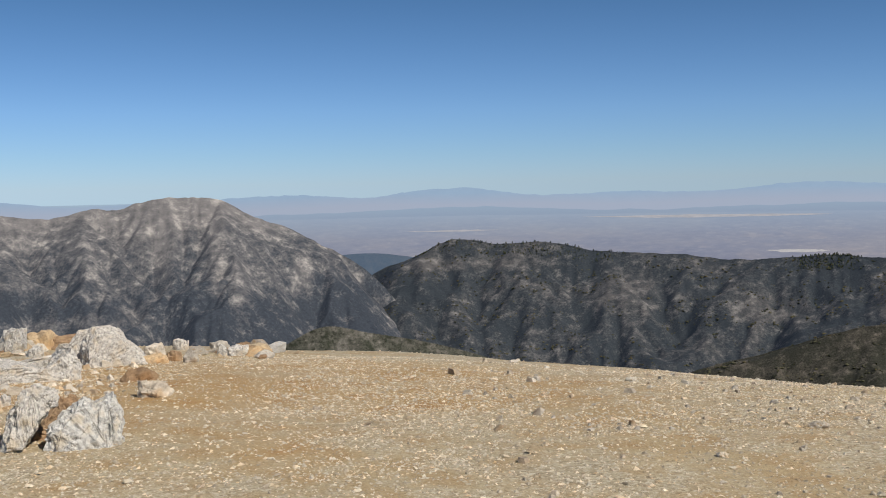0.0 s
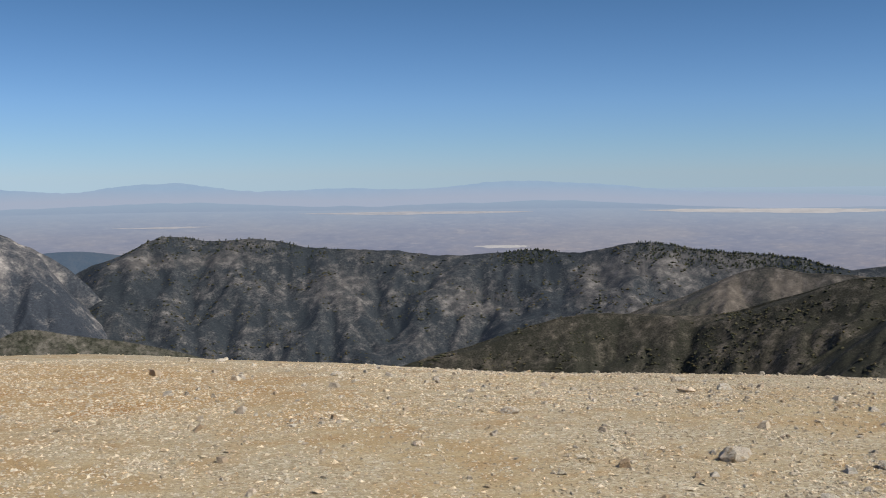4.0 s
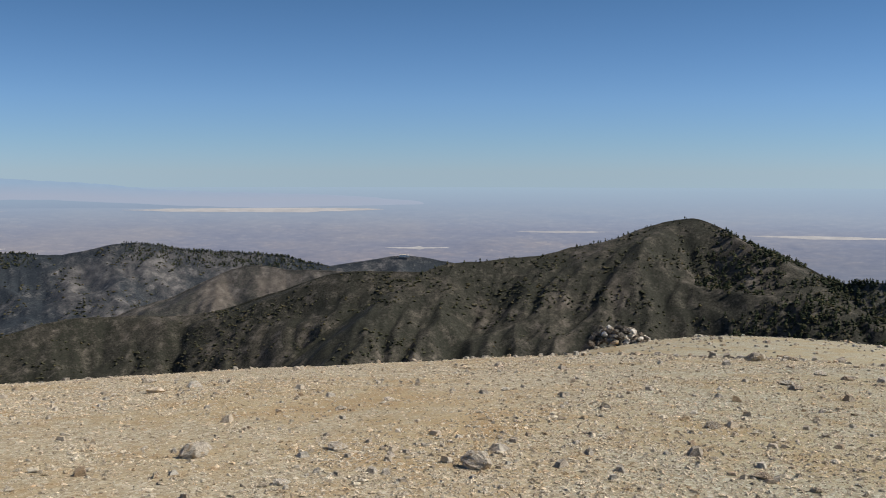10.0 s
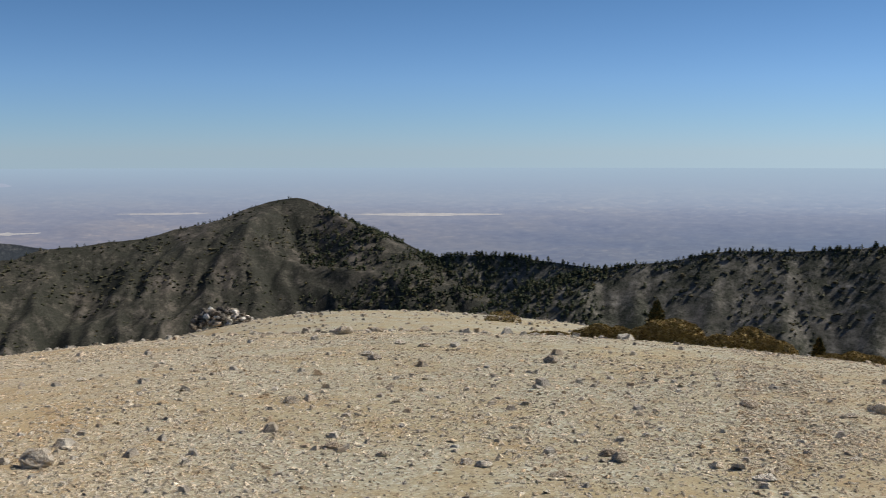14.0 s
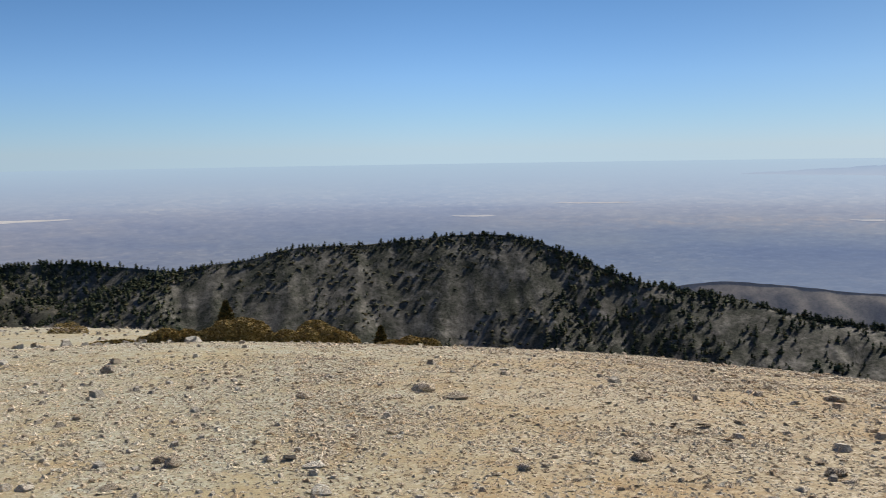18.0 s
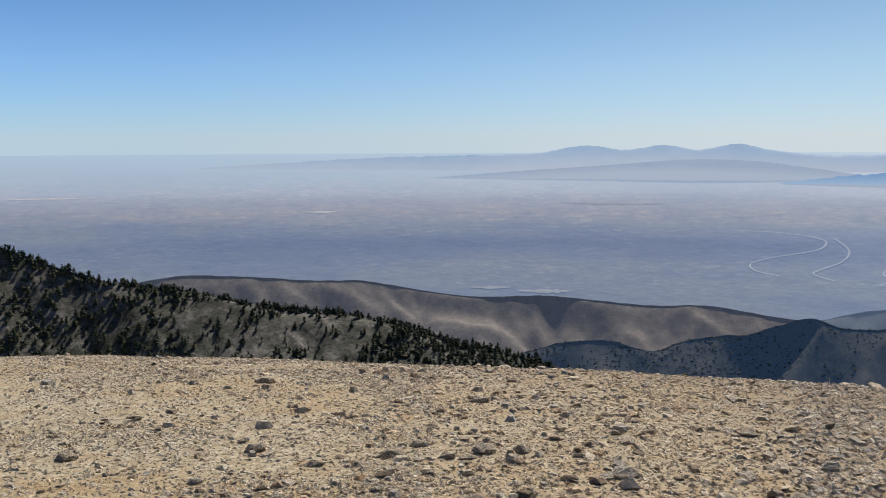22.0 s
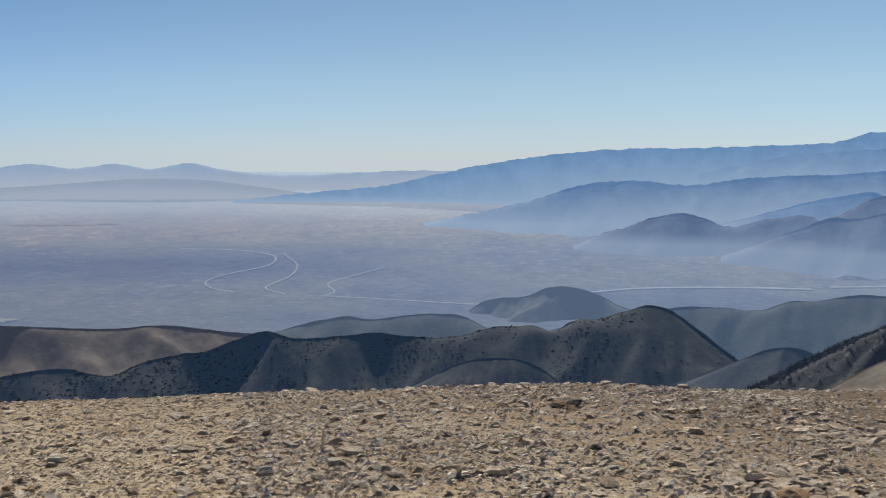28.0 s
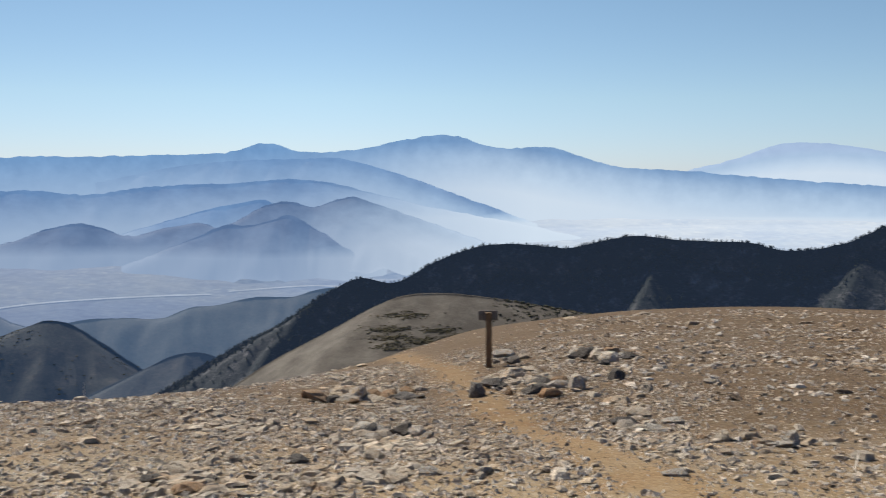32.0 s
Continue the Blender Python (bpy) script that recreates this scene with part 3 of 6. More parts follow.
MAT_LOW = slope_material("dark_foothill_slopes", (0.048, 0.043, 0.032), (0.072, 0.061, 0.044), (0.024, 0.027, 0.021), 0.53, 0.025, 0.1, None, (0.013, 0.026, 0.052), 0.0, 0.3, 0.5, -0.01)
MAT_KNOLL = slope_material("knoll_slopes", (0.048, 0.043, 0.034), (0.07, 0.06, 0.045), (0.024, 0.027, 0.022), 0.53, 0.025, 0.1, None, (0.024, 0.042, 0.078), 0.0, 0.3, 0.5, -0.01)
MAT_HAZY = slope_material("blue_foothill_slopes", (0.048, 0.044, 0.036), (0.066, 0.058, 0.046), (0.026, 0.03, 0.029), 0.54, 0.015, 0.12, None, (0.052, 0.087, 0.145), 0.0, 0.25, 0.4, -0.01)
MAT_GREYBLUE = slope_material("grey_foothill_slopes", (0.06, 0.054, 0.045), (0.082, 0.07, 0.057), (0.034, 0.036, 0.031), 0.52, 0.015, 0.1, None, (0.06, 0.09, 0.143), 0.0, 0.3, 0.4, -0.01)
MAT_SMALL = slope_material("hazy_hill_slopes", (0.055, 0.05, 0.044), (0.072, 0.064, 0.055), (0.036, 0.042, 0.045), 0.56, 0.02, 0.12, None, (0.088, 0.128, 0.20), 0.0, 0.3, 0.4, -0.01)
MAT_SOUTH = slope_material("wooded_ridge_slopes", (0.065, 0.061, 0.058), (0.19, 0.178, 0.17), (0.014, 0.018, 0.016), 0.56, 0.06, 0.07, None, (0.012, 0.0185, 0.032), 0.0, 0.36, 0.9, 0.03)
MAT_BARE = slope_material("bare_hill_slopes", (0.135, 0.116, 0.092), (0.18, 0.158, 0.128), (0.05, 0.055, 0.03), 0.36, 0.08, 0.06, None, None, 0.0, 0.3, 0.6, 0.0)

WEST = [(-34, 2500, -2.0), (-22.4, 2500, -1.05), (-20.3, 2500, -1.25), (-17.9, 2500, -0.8), (-16.9, 2500, -0.9), (-16, 2500, -0.6), (-13.7, 2500, -0.3),
        (-11.4, 2500, -0.6), (-10, 2500, -1.4), (-8.2, 2500, -2.05), (-6.7, 2500, -2.85), (-5, 2500, -3.8), (-3.8, 2500, -4.7), (-2.4, 2480, -6.3), (-1, 2450, -8.3), (2, 2400, -11)]
build_ridge("hill_behind", "low tan hill behind the valley", [(-10, 3400, -4.4), (-6, 3400, -3.62), (-4, 3400, -3.5), (-2, 3400, -3.7), (2, 3400, -4.6)], 300, 150, MAT_HAZY, 19, 60, 16, gully=0.2)
build_ridge("mountain_west", "bare grey mountain peak with scree gullies", WEST, 900, 470, MAT_WEST, 21, 440, 170, length=330, gully=0.6, rough=0.09, crag=5.0,
            bare=[(-9.3, -1.8, 1.3, 0.4), (-12, -3.2, 0.45, 2.2), (-14.6, -3, 0.5, 1.6), (-10.8, -5.4, 0.5, 1.6), (-19.5, -6.6, 4, 0.5), (-7.5, -4.6, 0.5, 1.0)])
NORTH = [(-9, 2760, -9), (-6, 2750, -6.6), (-3.8, 2740, -4.65), (-1.4, 2700, -3.7), (-0.3, 2680, -3.1), (3.5, 2650, -3.15), (5.5, 2620, -3.1), (7.9, 2600, -3.55),
         (12.4, 2550, -3.8), (15.5, 2520, -4.1), (18, 2500, -4.0), (20.2, 2480, -3.8), (22, 2450, -4.0), (25.9, 2400, -3.45), (29, 2400, -3.85), (33.4, 2380, -4.2),
         (36.1, 2360, -4.8), (40, 2350, -5.8), (48, 2350, -7)]
P_NORTH = build_ridge("mountain_north", "long dark ridge with chaparral and pale cliffs", NORTH, 720, 400, MAT_NORTH, 33, 420, 110, length=210, gully=0.35, rough=0.09, crag=6.0, power=0.25,
                      bare=[(24, -5.6, 1.6, 1.6), (27, -4.9, 2.2, 1.3), (30.5, -4.5, 1.6, 0.7), (25.2, -6.8, 1.2, 0.8), (17.5, -6.6, 2.2, 0.7), (1.5, -4.2, 3.0, 0.35), (10, -6.0, 2.5, 0.8)])
build_ridge("hill_far", "low dark wooded hill at the desert's edge", [(33, 2950, -5.6), (36.1, 2950, -4.8), (38.1, 2950, -4.5), (40, 2950, -4.25), (42, 2950, -4.5),
            (45, 2950, -5.2), (49, 2950, -6)], 400, 200, MAT_NORTH, 41, 90, 24)
build_ridge("hill_brushy", "low brushy hill below the summit", [(-12, 520, -9.2), (-9, 520, -8.4), (-6.5, 520, -7.35), (-4, 520, -7.75), (-1, 520, -8.3), (3, 520, -9.4),
            (6, 520, -10.5)], 120, 90, MAT_EAST, 43, 90, 30, length=30, crag=0.5)
build_ridge("ridge_fallow", "tan dry ridge below the long dark one", [(20, 1900, -9.6), (23, 1900, -8.2), (25.5, 1900, -7.0), (28, 1900, -6.2), (29.8, 1900, -5.4), (31.6, 1900, -4.75), (34, 1880, -4.95),
            (36.5, 1860, -5.05), (39, 1850, -5.3), (46, 1840, -6.5)], 420, 230, MAT_FALLOW, 47, 240, 70, length=150, gully=0.4, rough=0.09, crag=3.0, power=0.25, bare=[(30.2, -6.0, 0.8, 1.0), (33, -5.6, 1.2, 0.7)])
P_BROWN = build_ridge("ridge_brown", "brown chaparral ridge between two valleys", [(10, 1450, -11), (14.4, 1450, -9.5), (17.1, 1450, -8.8), (19.8, 1450, -7.9), (22, 1450, -7.35),
            (25.9, 1450, -7.2), (28.9, 1430, -7.25), (33.4, 1400, -6.1), (36.3, 1380, -5.2), (40, 1360, -5.1), (46, 1350, -5.6)], 380, 210, MAT_PEAK, 51, 240, 60, length=150, gully=0.3, rough=0.09, crag=3.0, power=0.22)
PEAK = [(31, 900, -11.8), (34, 930, -9.7), (37.1, 960, -7.4), (39.8, 980, -5.85), (41.5, 1000, -4.95), (44.6, 1020, -4.5), (47.4, 1040, -4.15), (49.6, 1060, -3.65), (51.2, 1070, -3.3),
        (53, 1080, -2.6), (54.5, 1090, -2.27), (55.5, 1090, -2.22), (56.6, 1080, -2.6), (58, 1060, -3.35), (60.4, 1040, -4.3), (62.5, 1020, -5.35), (66, 990, -6.5), (71, 980, -8)]
# bare places near 57 and 59 degrees paint the sunlit right flank
P_PEAK = build_ridge("mountain_peak", "dark brushy mountain peak with pines along its crest", PEAK, 420, 260, MAT_PEAK, 61, 360, 110, length=150, crag=2.5, gully=0.32, rough=0.1, power=0.2, steepest=0.85, rounded=2,
                     bare=[(57.3, -4.1, 0.9, 1.1), (58.8, -5.2, 1.0, 0.8), (48.5, -6.5, 1.0, 0.6), (44.5, -7.2, 0.8, 0.6), (51.5, -6.0, 0.5, 0.9)])
SADDLE = [(58, 1000, -6.5), (62.5, 1000, -5.4), (65.5, 980, -5.25), (68.4, 950, -5.55), (70.7, 930, -5.85), (73, 900, -6.1), (78, 880, -7.0)]
P_SADDLE = build_ridge("saddle", "wooded saddle between two mountain tops", SADDLE, 300, 180, MAT_EAST, 71, 160, 50, length=50, crag=1.0)
EAST = [(62, 760, -9.5), (66, 760, -7.6), (70, 760, -6.2), (72.4, 760, -5.8), (75, 760, -5.5), (77, 760, -5.05), (82, 760, -4.8), (84.7, 760, -4.55), (87.4, 760, -4.35), (89.8, 755, -4.6),
        (92, 745, -5.35), (94.2, 735, -6.3), (96.8, 725, -7.1), (100.4, 715, -7.65), (104.5, 700, -8.6), (108.6, 690, -9.1), (111.3, 680, -9.6), (114.3, 670, -10.55), (118, 660, -11.4),
        (124, 650, -13)]
P_EAST = build_ridge("mountain_east", "grey mountain slope dotted with dark pines", EAST, 300, 190, MAT_EAST, 81, 420, 90, length=120, crag=2.0, gully=0.32, rough=0.09, power=0.2, steepest=0.85, rounded=2)
TAN = [(92, 2200, -8.2), (97.2, 2200, -7.25), (100, 2200, -6.9), (103.7, 2200, -7.05), (107, 2200, -7.3), (109.5, 2200, -7.35), (113, 2180, -7.95), (115, 2150, -8.2), (119.8, 2150, -8.2),
       (125, 2130, -8.6), (128, 2120, -8.55), (131, 2120, -8.95), (134, 2110, -9.3), (139, 2100, -10.5)]
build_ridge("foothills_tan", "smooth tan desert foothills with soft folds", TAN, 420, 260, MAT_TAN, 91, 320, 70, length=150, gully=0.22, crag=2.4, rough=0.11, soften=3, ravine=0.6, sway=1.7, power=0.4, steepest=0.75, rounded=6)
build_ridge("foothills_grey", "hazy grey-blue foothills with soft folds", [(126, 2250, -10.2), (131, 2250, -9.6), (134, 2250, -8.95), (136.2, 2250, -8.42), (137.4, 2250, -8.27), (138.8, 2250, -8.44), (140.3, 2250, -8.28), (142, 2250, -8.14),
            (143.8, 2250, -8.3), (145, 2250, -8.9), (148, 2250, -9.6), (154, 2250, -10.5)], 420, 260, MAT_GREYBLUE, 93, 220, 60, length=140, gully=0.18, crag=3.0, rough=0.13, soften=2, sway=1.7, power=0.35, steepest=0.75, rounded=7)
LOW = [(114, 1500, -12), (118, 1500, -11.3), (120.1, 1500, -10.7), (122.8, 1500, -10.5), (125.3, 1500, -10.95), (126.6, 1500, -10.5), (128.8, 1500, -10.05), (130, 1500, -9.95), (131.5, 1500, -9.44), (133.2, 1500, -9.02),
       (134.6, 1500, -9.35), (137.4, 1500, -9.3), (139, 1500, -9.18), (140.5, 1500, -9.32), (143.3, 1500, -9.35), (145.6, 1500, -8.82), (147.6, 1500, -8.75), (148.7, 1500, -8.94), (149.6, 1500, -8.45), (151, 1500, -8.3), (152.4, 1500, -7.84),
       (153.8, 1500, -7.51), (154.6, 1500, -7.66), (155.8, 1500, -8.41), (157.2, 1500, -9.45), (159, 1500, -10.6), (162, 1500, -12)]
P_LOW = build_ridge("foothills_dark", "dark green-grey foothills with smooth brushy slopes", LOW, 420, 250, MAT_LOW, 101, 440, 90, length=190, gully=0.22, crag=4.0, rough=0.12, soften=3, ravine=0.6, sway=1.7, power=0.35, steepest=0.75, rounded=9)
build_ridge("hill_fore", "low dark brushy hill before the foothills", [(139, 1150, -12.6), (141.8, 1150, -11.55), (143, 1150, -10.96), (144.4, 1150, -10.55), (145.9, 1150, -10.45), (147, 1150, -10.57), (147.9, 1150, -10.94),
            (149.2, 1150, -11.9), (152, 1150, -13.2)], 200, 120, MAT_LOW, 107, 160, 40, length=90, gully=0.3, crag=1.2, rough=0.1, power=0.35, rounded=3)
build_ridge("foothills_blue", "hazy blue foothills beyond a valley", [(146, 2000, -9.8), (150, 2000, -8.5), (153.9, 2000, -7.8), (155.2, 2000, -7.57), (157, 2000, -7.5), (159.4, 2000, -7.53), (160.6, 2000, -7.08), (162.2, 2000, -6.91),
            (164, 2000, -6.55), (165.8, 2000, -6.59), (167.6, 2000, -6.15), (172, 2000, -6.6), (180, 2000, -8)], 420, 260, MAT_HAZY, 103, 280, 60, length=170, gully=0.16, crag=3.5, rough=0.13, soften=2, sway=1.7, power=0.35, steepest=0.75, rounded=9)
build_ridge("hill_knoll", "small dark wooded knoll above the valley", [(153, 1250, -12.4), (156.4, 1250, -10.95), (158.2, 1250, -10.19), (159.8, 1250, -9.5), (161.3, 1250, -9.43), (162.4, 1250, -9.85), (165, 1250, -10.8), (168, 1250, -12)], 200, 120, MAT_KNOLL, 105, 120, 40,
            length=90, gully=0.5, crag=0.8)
SOUTH = [(157, 900, -12.5), (160.6, 900, -10.5), (162.8, 900, -9.2), (165.6, 900, -7.8), (168.1, 900, -6.2), (169.5, 900, -5.62), (171.4, 900, -5.82), (173.5, 900, -4.75), (175.7, 900, -3.95),
         (177.9, 900, -3.7), (180.3, 900, -3.9), (184.4, 900, -3.2), (186.7, 900, -3.4), (190, 900, -3.45), (191.8, 900, -3.8), (194.7, 900, -3.3), (196.5, 900, -2.4), (203, 900, -1.8), (212, 900, -3)]
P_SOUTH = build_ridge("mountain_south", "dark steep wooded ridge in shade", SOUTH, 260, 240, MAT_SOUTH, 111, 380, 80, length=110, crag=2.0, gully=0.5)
BARE = [(160, 260, -13), (164.8, 260, -10), (168.4, 260, -8.15), (170, 260, -7.3), (171.5, 260, -6.65), (174.2, 260, -6.4), (176.9, 260, -6.65), (180.6, 260, -7.2), (186, 260, -8.0), (194, 260, -9)]
P_BARE = build_ridge("hill_bare", "bare sandy hill with dark low brush", BARE, 90, 40, MAT_BARE, 121, 240, 60, length=40, crag=0.5, gully=0.25, power=0.08, rounded=6)

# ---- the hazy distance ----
# each range glows in painted haze colours, from foot to crest
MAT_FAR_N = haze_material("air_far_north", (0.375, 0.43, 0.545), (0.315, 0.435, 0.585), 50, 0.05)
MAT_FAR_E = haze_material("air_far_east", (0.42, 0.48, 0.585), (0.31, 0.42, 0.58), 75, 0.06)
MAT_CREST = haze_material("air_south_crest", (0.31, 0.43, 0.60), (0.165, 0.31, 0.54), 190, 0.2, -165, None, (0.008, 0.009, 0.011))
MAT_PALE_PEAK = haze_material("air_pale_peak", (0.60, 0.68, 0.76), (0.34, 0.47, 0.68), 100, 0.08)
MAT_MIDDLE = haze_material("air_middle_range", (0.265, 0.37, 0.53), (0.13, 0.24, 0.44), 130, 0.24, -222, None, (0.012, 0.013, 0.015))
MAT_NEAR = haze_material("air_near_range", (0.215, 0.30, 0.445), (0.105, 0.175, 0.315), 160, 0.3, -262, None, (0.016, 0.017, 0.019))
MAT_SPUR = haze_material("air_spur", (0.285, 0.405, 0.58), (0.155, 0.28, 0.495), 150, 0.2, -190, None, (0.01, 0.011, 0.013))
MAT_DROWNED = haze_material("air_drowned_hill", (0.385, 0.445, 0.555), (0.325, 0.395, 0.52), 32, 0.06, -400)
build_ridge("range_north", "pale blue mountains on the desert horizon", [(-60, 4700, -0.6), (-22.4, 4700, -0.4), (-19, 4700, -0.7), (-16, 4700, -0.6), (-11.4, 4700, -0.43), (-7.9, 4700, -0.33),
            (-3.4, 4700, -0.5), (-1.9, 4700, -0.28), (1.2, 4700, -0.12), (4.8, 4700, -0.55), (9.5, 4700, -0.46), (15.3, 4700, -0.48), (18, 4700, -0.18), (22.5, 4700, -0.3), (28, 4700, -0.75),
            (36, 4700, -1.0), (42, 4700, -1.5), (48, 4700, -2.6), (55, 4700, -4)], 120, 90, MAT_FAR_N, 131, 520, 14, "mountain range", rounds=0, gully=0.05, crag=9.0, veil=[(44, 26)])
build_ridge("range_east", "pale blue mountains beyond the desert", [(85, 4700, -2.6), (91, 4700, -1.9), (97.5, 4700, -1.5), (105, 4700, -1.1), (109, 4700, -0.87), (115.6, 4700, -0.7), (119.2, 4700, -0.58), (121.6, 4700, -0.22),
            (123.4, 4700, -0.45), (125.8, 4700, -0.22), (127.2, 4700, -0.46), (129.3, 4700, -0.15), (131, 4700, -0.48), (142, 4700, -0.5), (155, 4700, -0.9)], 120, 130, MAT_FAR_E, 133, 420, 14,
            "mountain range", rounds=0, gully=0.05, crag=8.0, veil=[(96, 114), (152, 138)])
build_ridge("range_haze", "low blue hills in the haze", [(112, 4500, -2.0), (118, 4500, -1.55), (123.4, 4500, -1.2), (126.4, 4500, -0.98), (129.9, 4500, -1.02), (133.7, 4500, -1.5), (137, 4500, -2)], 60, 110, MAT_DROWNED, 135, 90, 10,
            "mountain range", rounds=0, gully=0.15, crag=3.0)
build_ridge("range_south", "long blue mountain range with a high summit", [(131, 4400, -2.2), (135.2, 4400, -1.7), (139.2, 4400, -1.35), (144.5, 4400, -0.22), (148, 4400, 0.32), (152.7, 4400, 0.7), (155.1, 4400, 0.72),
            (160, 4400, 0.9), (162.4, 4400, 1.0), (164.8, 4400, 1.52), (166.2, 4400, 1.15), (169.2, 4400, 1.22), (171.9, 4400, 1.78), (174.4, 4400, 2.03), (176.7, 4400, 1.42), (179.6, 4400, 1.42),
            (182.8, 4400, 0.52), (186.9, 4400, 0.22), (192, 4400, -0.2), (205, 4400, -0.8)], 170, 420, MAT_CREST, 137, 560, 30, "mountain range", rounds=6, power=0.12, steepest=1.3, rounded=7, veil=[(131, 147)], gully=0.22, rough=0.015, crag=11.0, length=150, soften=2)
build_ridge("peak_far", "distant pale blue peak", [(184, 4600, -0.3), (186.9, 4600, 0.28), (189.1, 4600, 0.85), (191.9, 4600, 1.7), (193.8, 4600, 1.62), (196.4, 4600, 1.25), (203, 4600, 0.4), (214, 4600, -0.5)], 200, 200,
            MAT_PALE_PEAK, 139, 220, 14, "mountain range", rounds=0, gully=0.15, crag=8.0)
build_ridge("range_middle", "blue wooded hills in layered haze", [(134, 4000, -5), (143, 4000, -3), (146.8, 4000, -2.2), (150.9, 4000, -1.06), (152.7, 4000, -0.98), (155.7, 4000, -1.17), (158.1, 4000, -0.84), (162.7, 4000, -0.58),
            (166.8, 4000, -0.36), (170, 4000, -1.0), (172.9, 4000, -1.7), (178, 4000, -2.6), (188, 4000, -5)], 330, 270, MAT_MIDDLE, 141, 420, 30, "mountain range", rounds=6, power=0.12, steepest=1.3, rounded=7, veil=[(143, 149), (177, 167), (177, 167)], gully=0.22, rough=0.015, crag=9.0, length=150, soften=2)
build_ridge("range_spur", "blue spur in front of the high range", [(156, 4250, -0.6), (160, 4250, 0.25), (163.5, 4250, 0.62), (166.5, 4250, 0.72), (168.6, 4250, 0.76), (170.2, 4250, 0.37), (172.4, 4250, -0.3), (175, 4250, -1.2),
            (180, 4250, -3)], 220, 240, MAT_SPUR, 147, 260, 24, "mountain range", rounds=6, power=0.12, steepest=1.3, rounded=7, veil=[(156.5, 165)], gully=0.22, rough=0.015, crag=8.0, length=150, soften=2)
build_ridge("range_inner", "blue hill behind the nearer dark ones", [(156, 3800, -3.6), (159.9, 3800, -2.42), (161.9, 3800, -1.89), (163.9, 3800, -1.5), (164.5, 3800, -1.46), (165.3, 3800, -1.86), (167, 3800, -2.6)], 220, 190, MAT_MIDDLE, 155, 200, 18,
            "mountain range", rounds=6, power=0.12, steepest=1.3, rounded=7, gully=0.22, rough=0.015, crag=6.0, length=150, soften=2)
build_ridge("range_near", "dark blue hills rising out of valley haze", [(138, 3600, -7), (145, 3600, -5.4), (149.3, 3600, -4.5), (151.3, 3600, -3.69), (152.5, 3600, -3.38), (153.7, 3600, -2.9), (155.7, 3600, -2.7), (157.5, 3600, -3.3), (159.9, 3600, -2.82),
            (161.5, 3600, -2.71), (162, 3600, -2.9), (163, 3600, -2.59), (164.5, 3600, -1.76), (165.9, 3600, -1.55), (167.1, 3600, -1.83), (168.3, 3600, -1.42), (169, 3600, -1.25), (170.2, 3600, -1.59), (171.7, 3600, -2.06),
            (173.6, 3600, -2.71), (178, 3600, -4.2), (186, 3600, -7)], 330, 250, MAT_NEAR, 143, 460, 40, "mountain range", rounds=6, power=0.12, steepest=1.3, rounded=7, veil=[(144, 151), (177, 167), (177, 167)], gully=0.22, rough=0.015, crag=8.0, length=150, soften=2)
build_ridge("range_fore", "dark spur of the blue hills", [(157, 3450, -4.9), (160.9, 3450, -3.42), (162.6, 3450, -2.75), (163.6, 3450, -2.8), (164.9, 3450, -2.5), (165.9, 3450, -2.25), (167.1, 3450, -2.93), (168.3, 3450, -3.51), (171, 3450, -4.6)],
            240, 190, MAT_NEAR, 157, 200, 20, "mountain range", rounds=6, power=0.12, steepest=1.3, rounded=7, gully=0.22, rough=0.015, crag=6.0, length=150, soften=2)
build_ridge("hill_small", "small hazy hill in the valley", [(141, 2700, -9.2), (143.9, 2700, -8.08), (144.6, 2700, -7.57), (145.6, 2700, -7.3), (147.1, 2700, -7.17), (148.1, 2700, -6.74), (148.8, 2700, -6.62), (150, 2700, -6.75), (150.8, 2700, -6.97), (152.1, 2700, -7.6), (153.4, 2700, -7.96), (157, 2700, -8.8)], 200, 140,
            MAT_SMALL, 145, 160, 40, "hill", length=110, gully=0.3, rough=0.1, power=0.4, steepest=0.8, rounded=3)


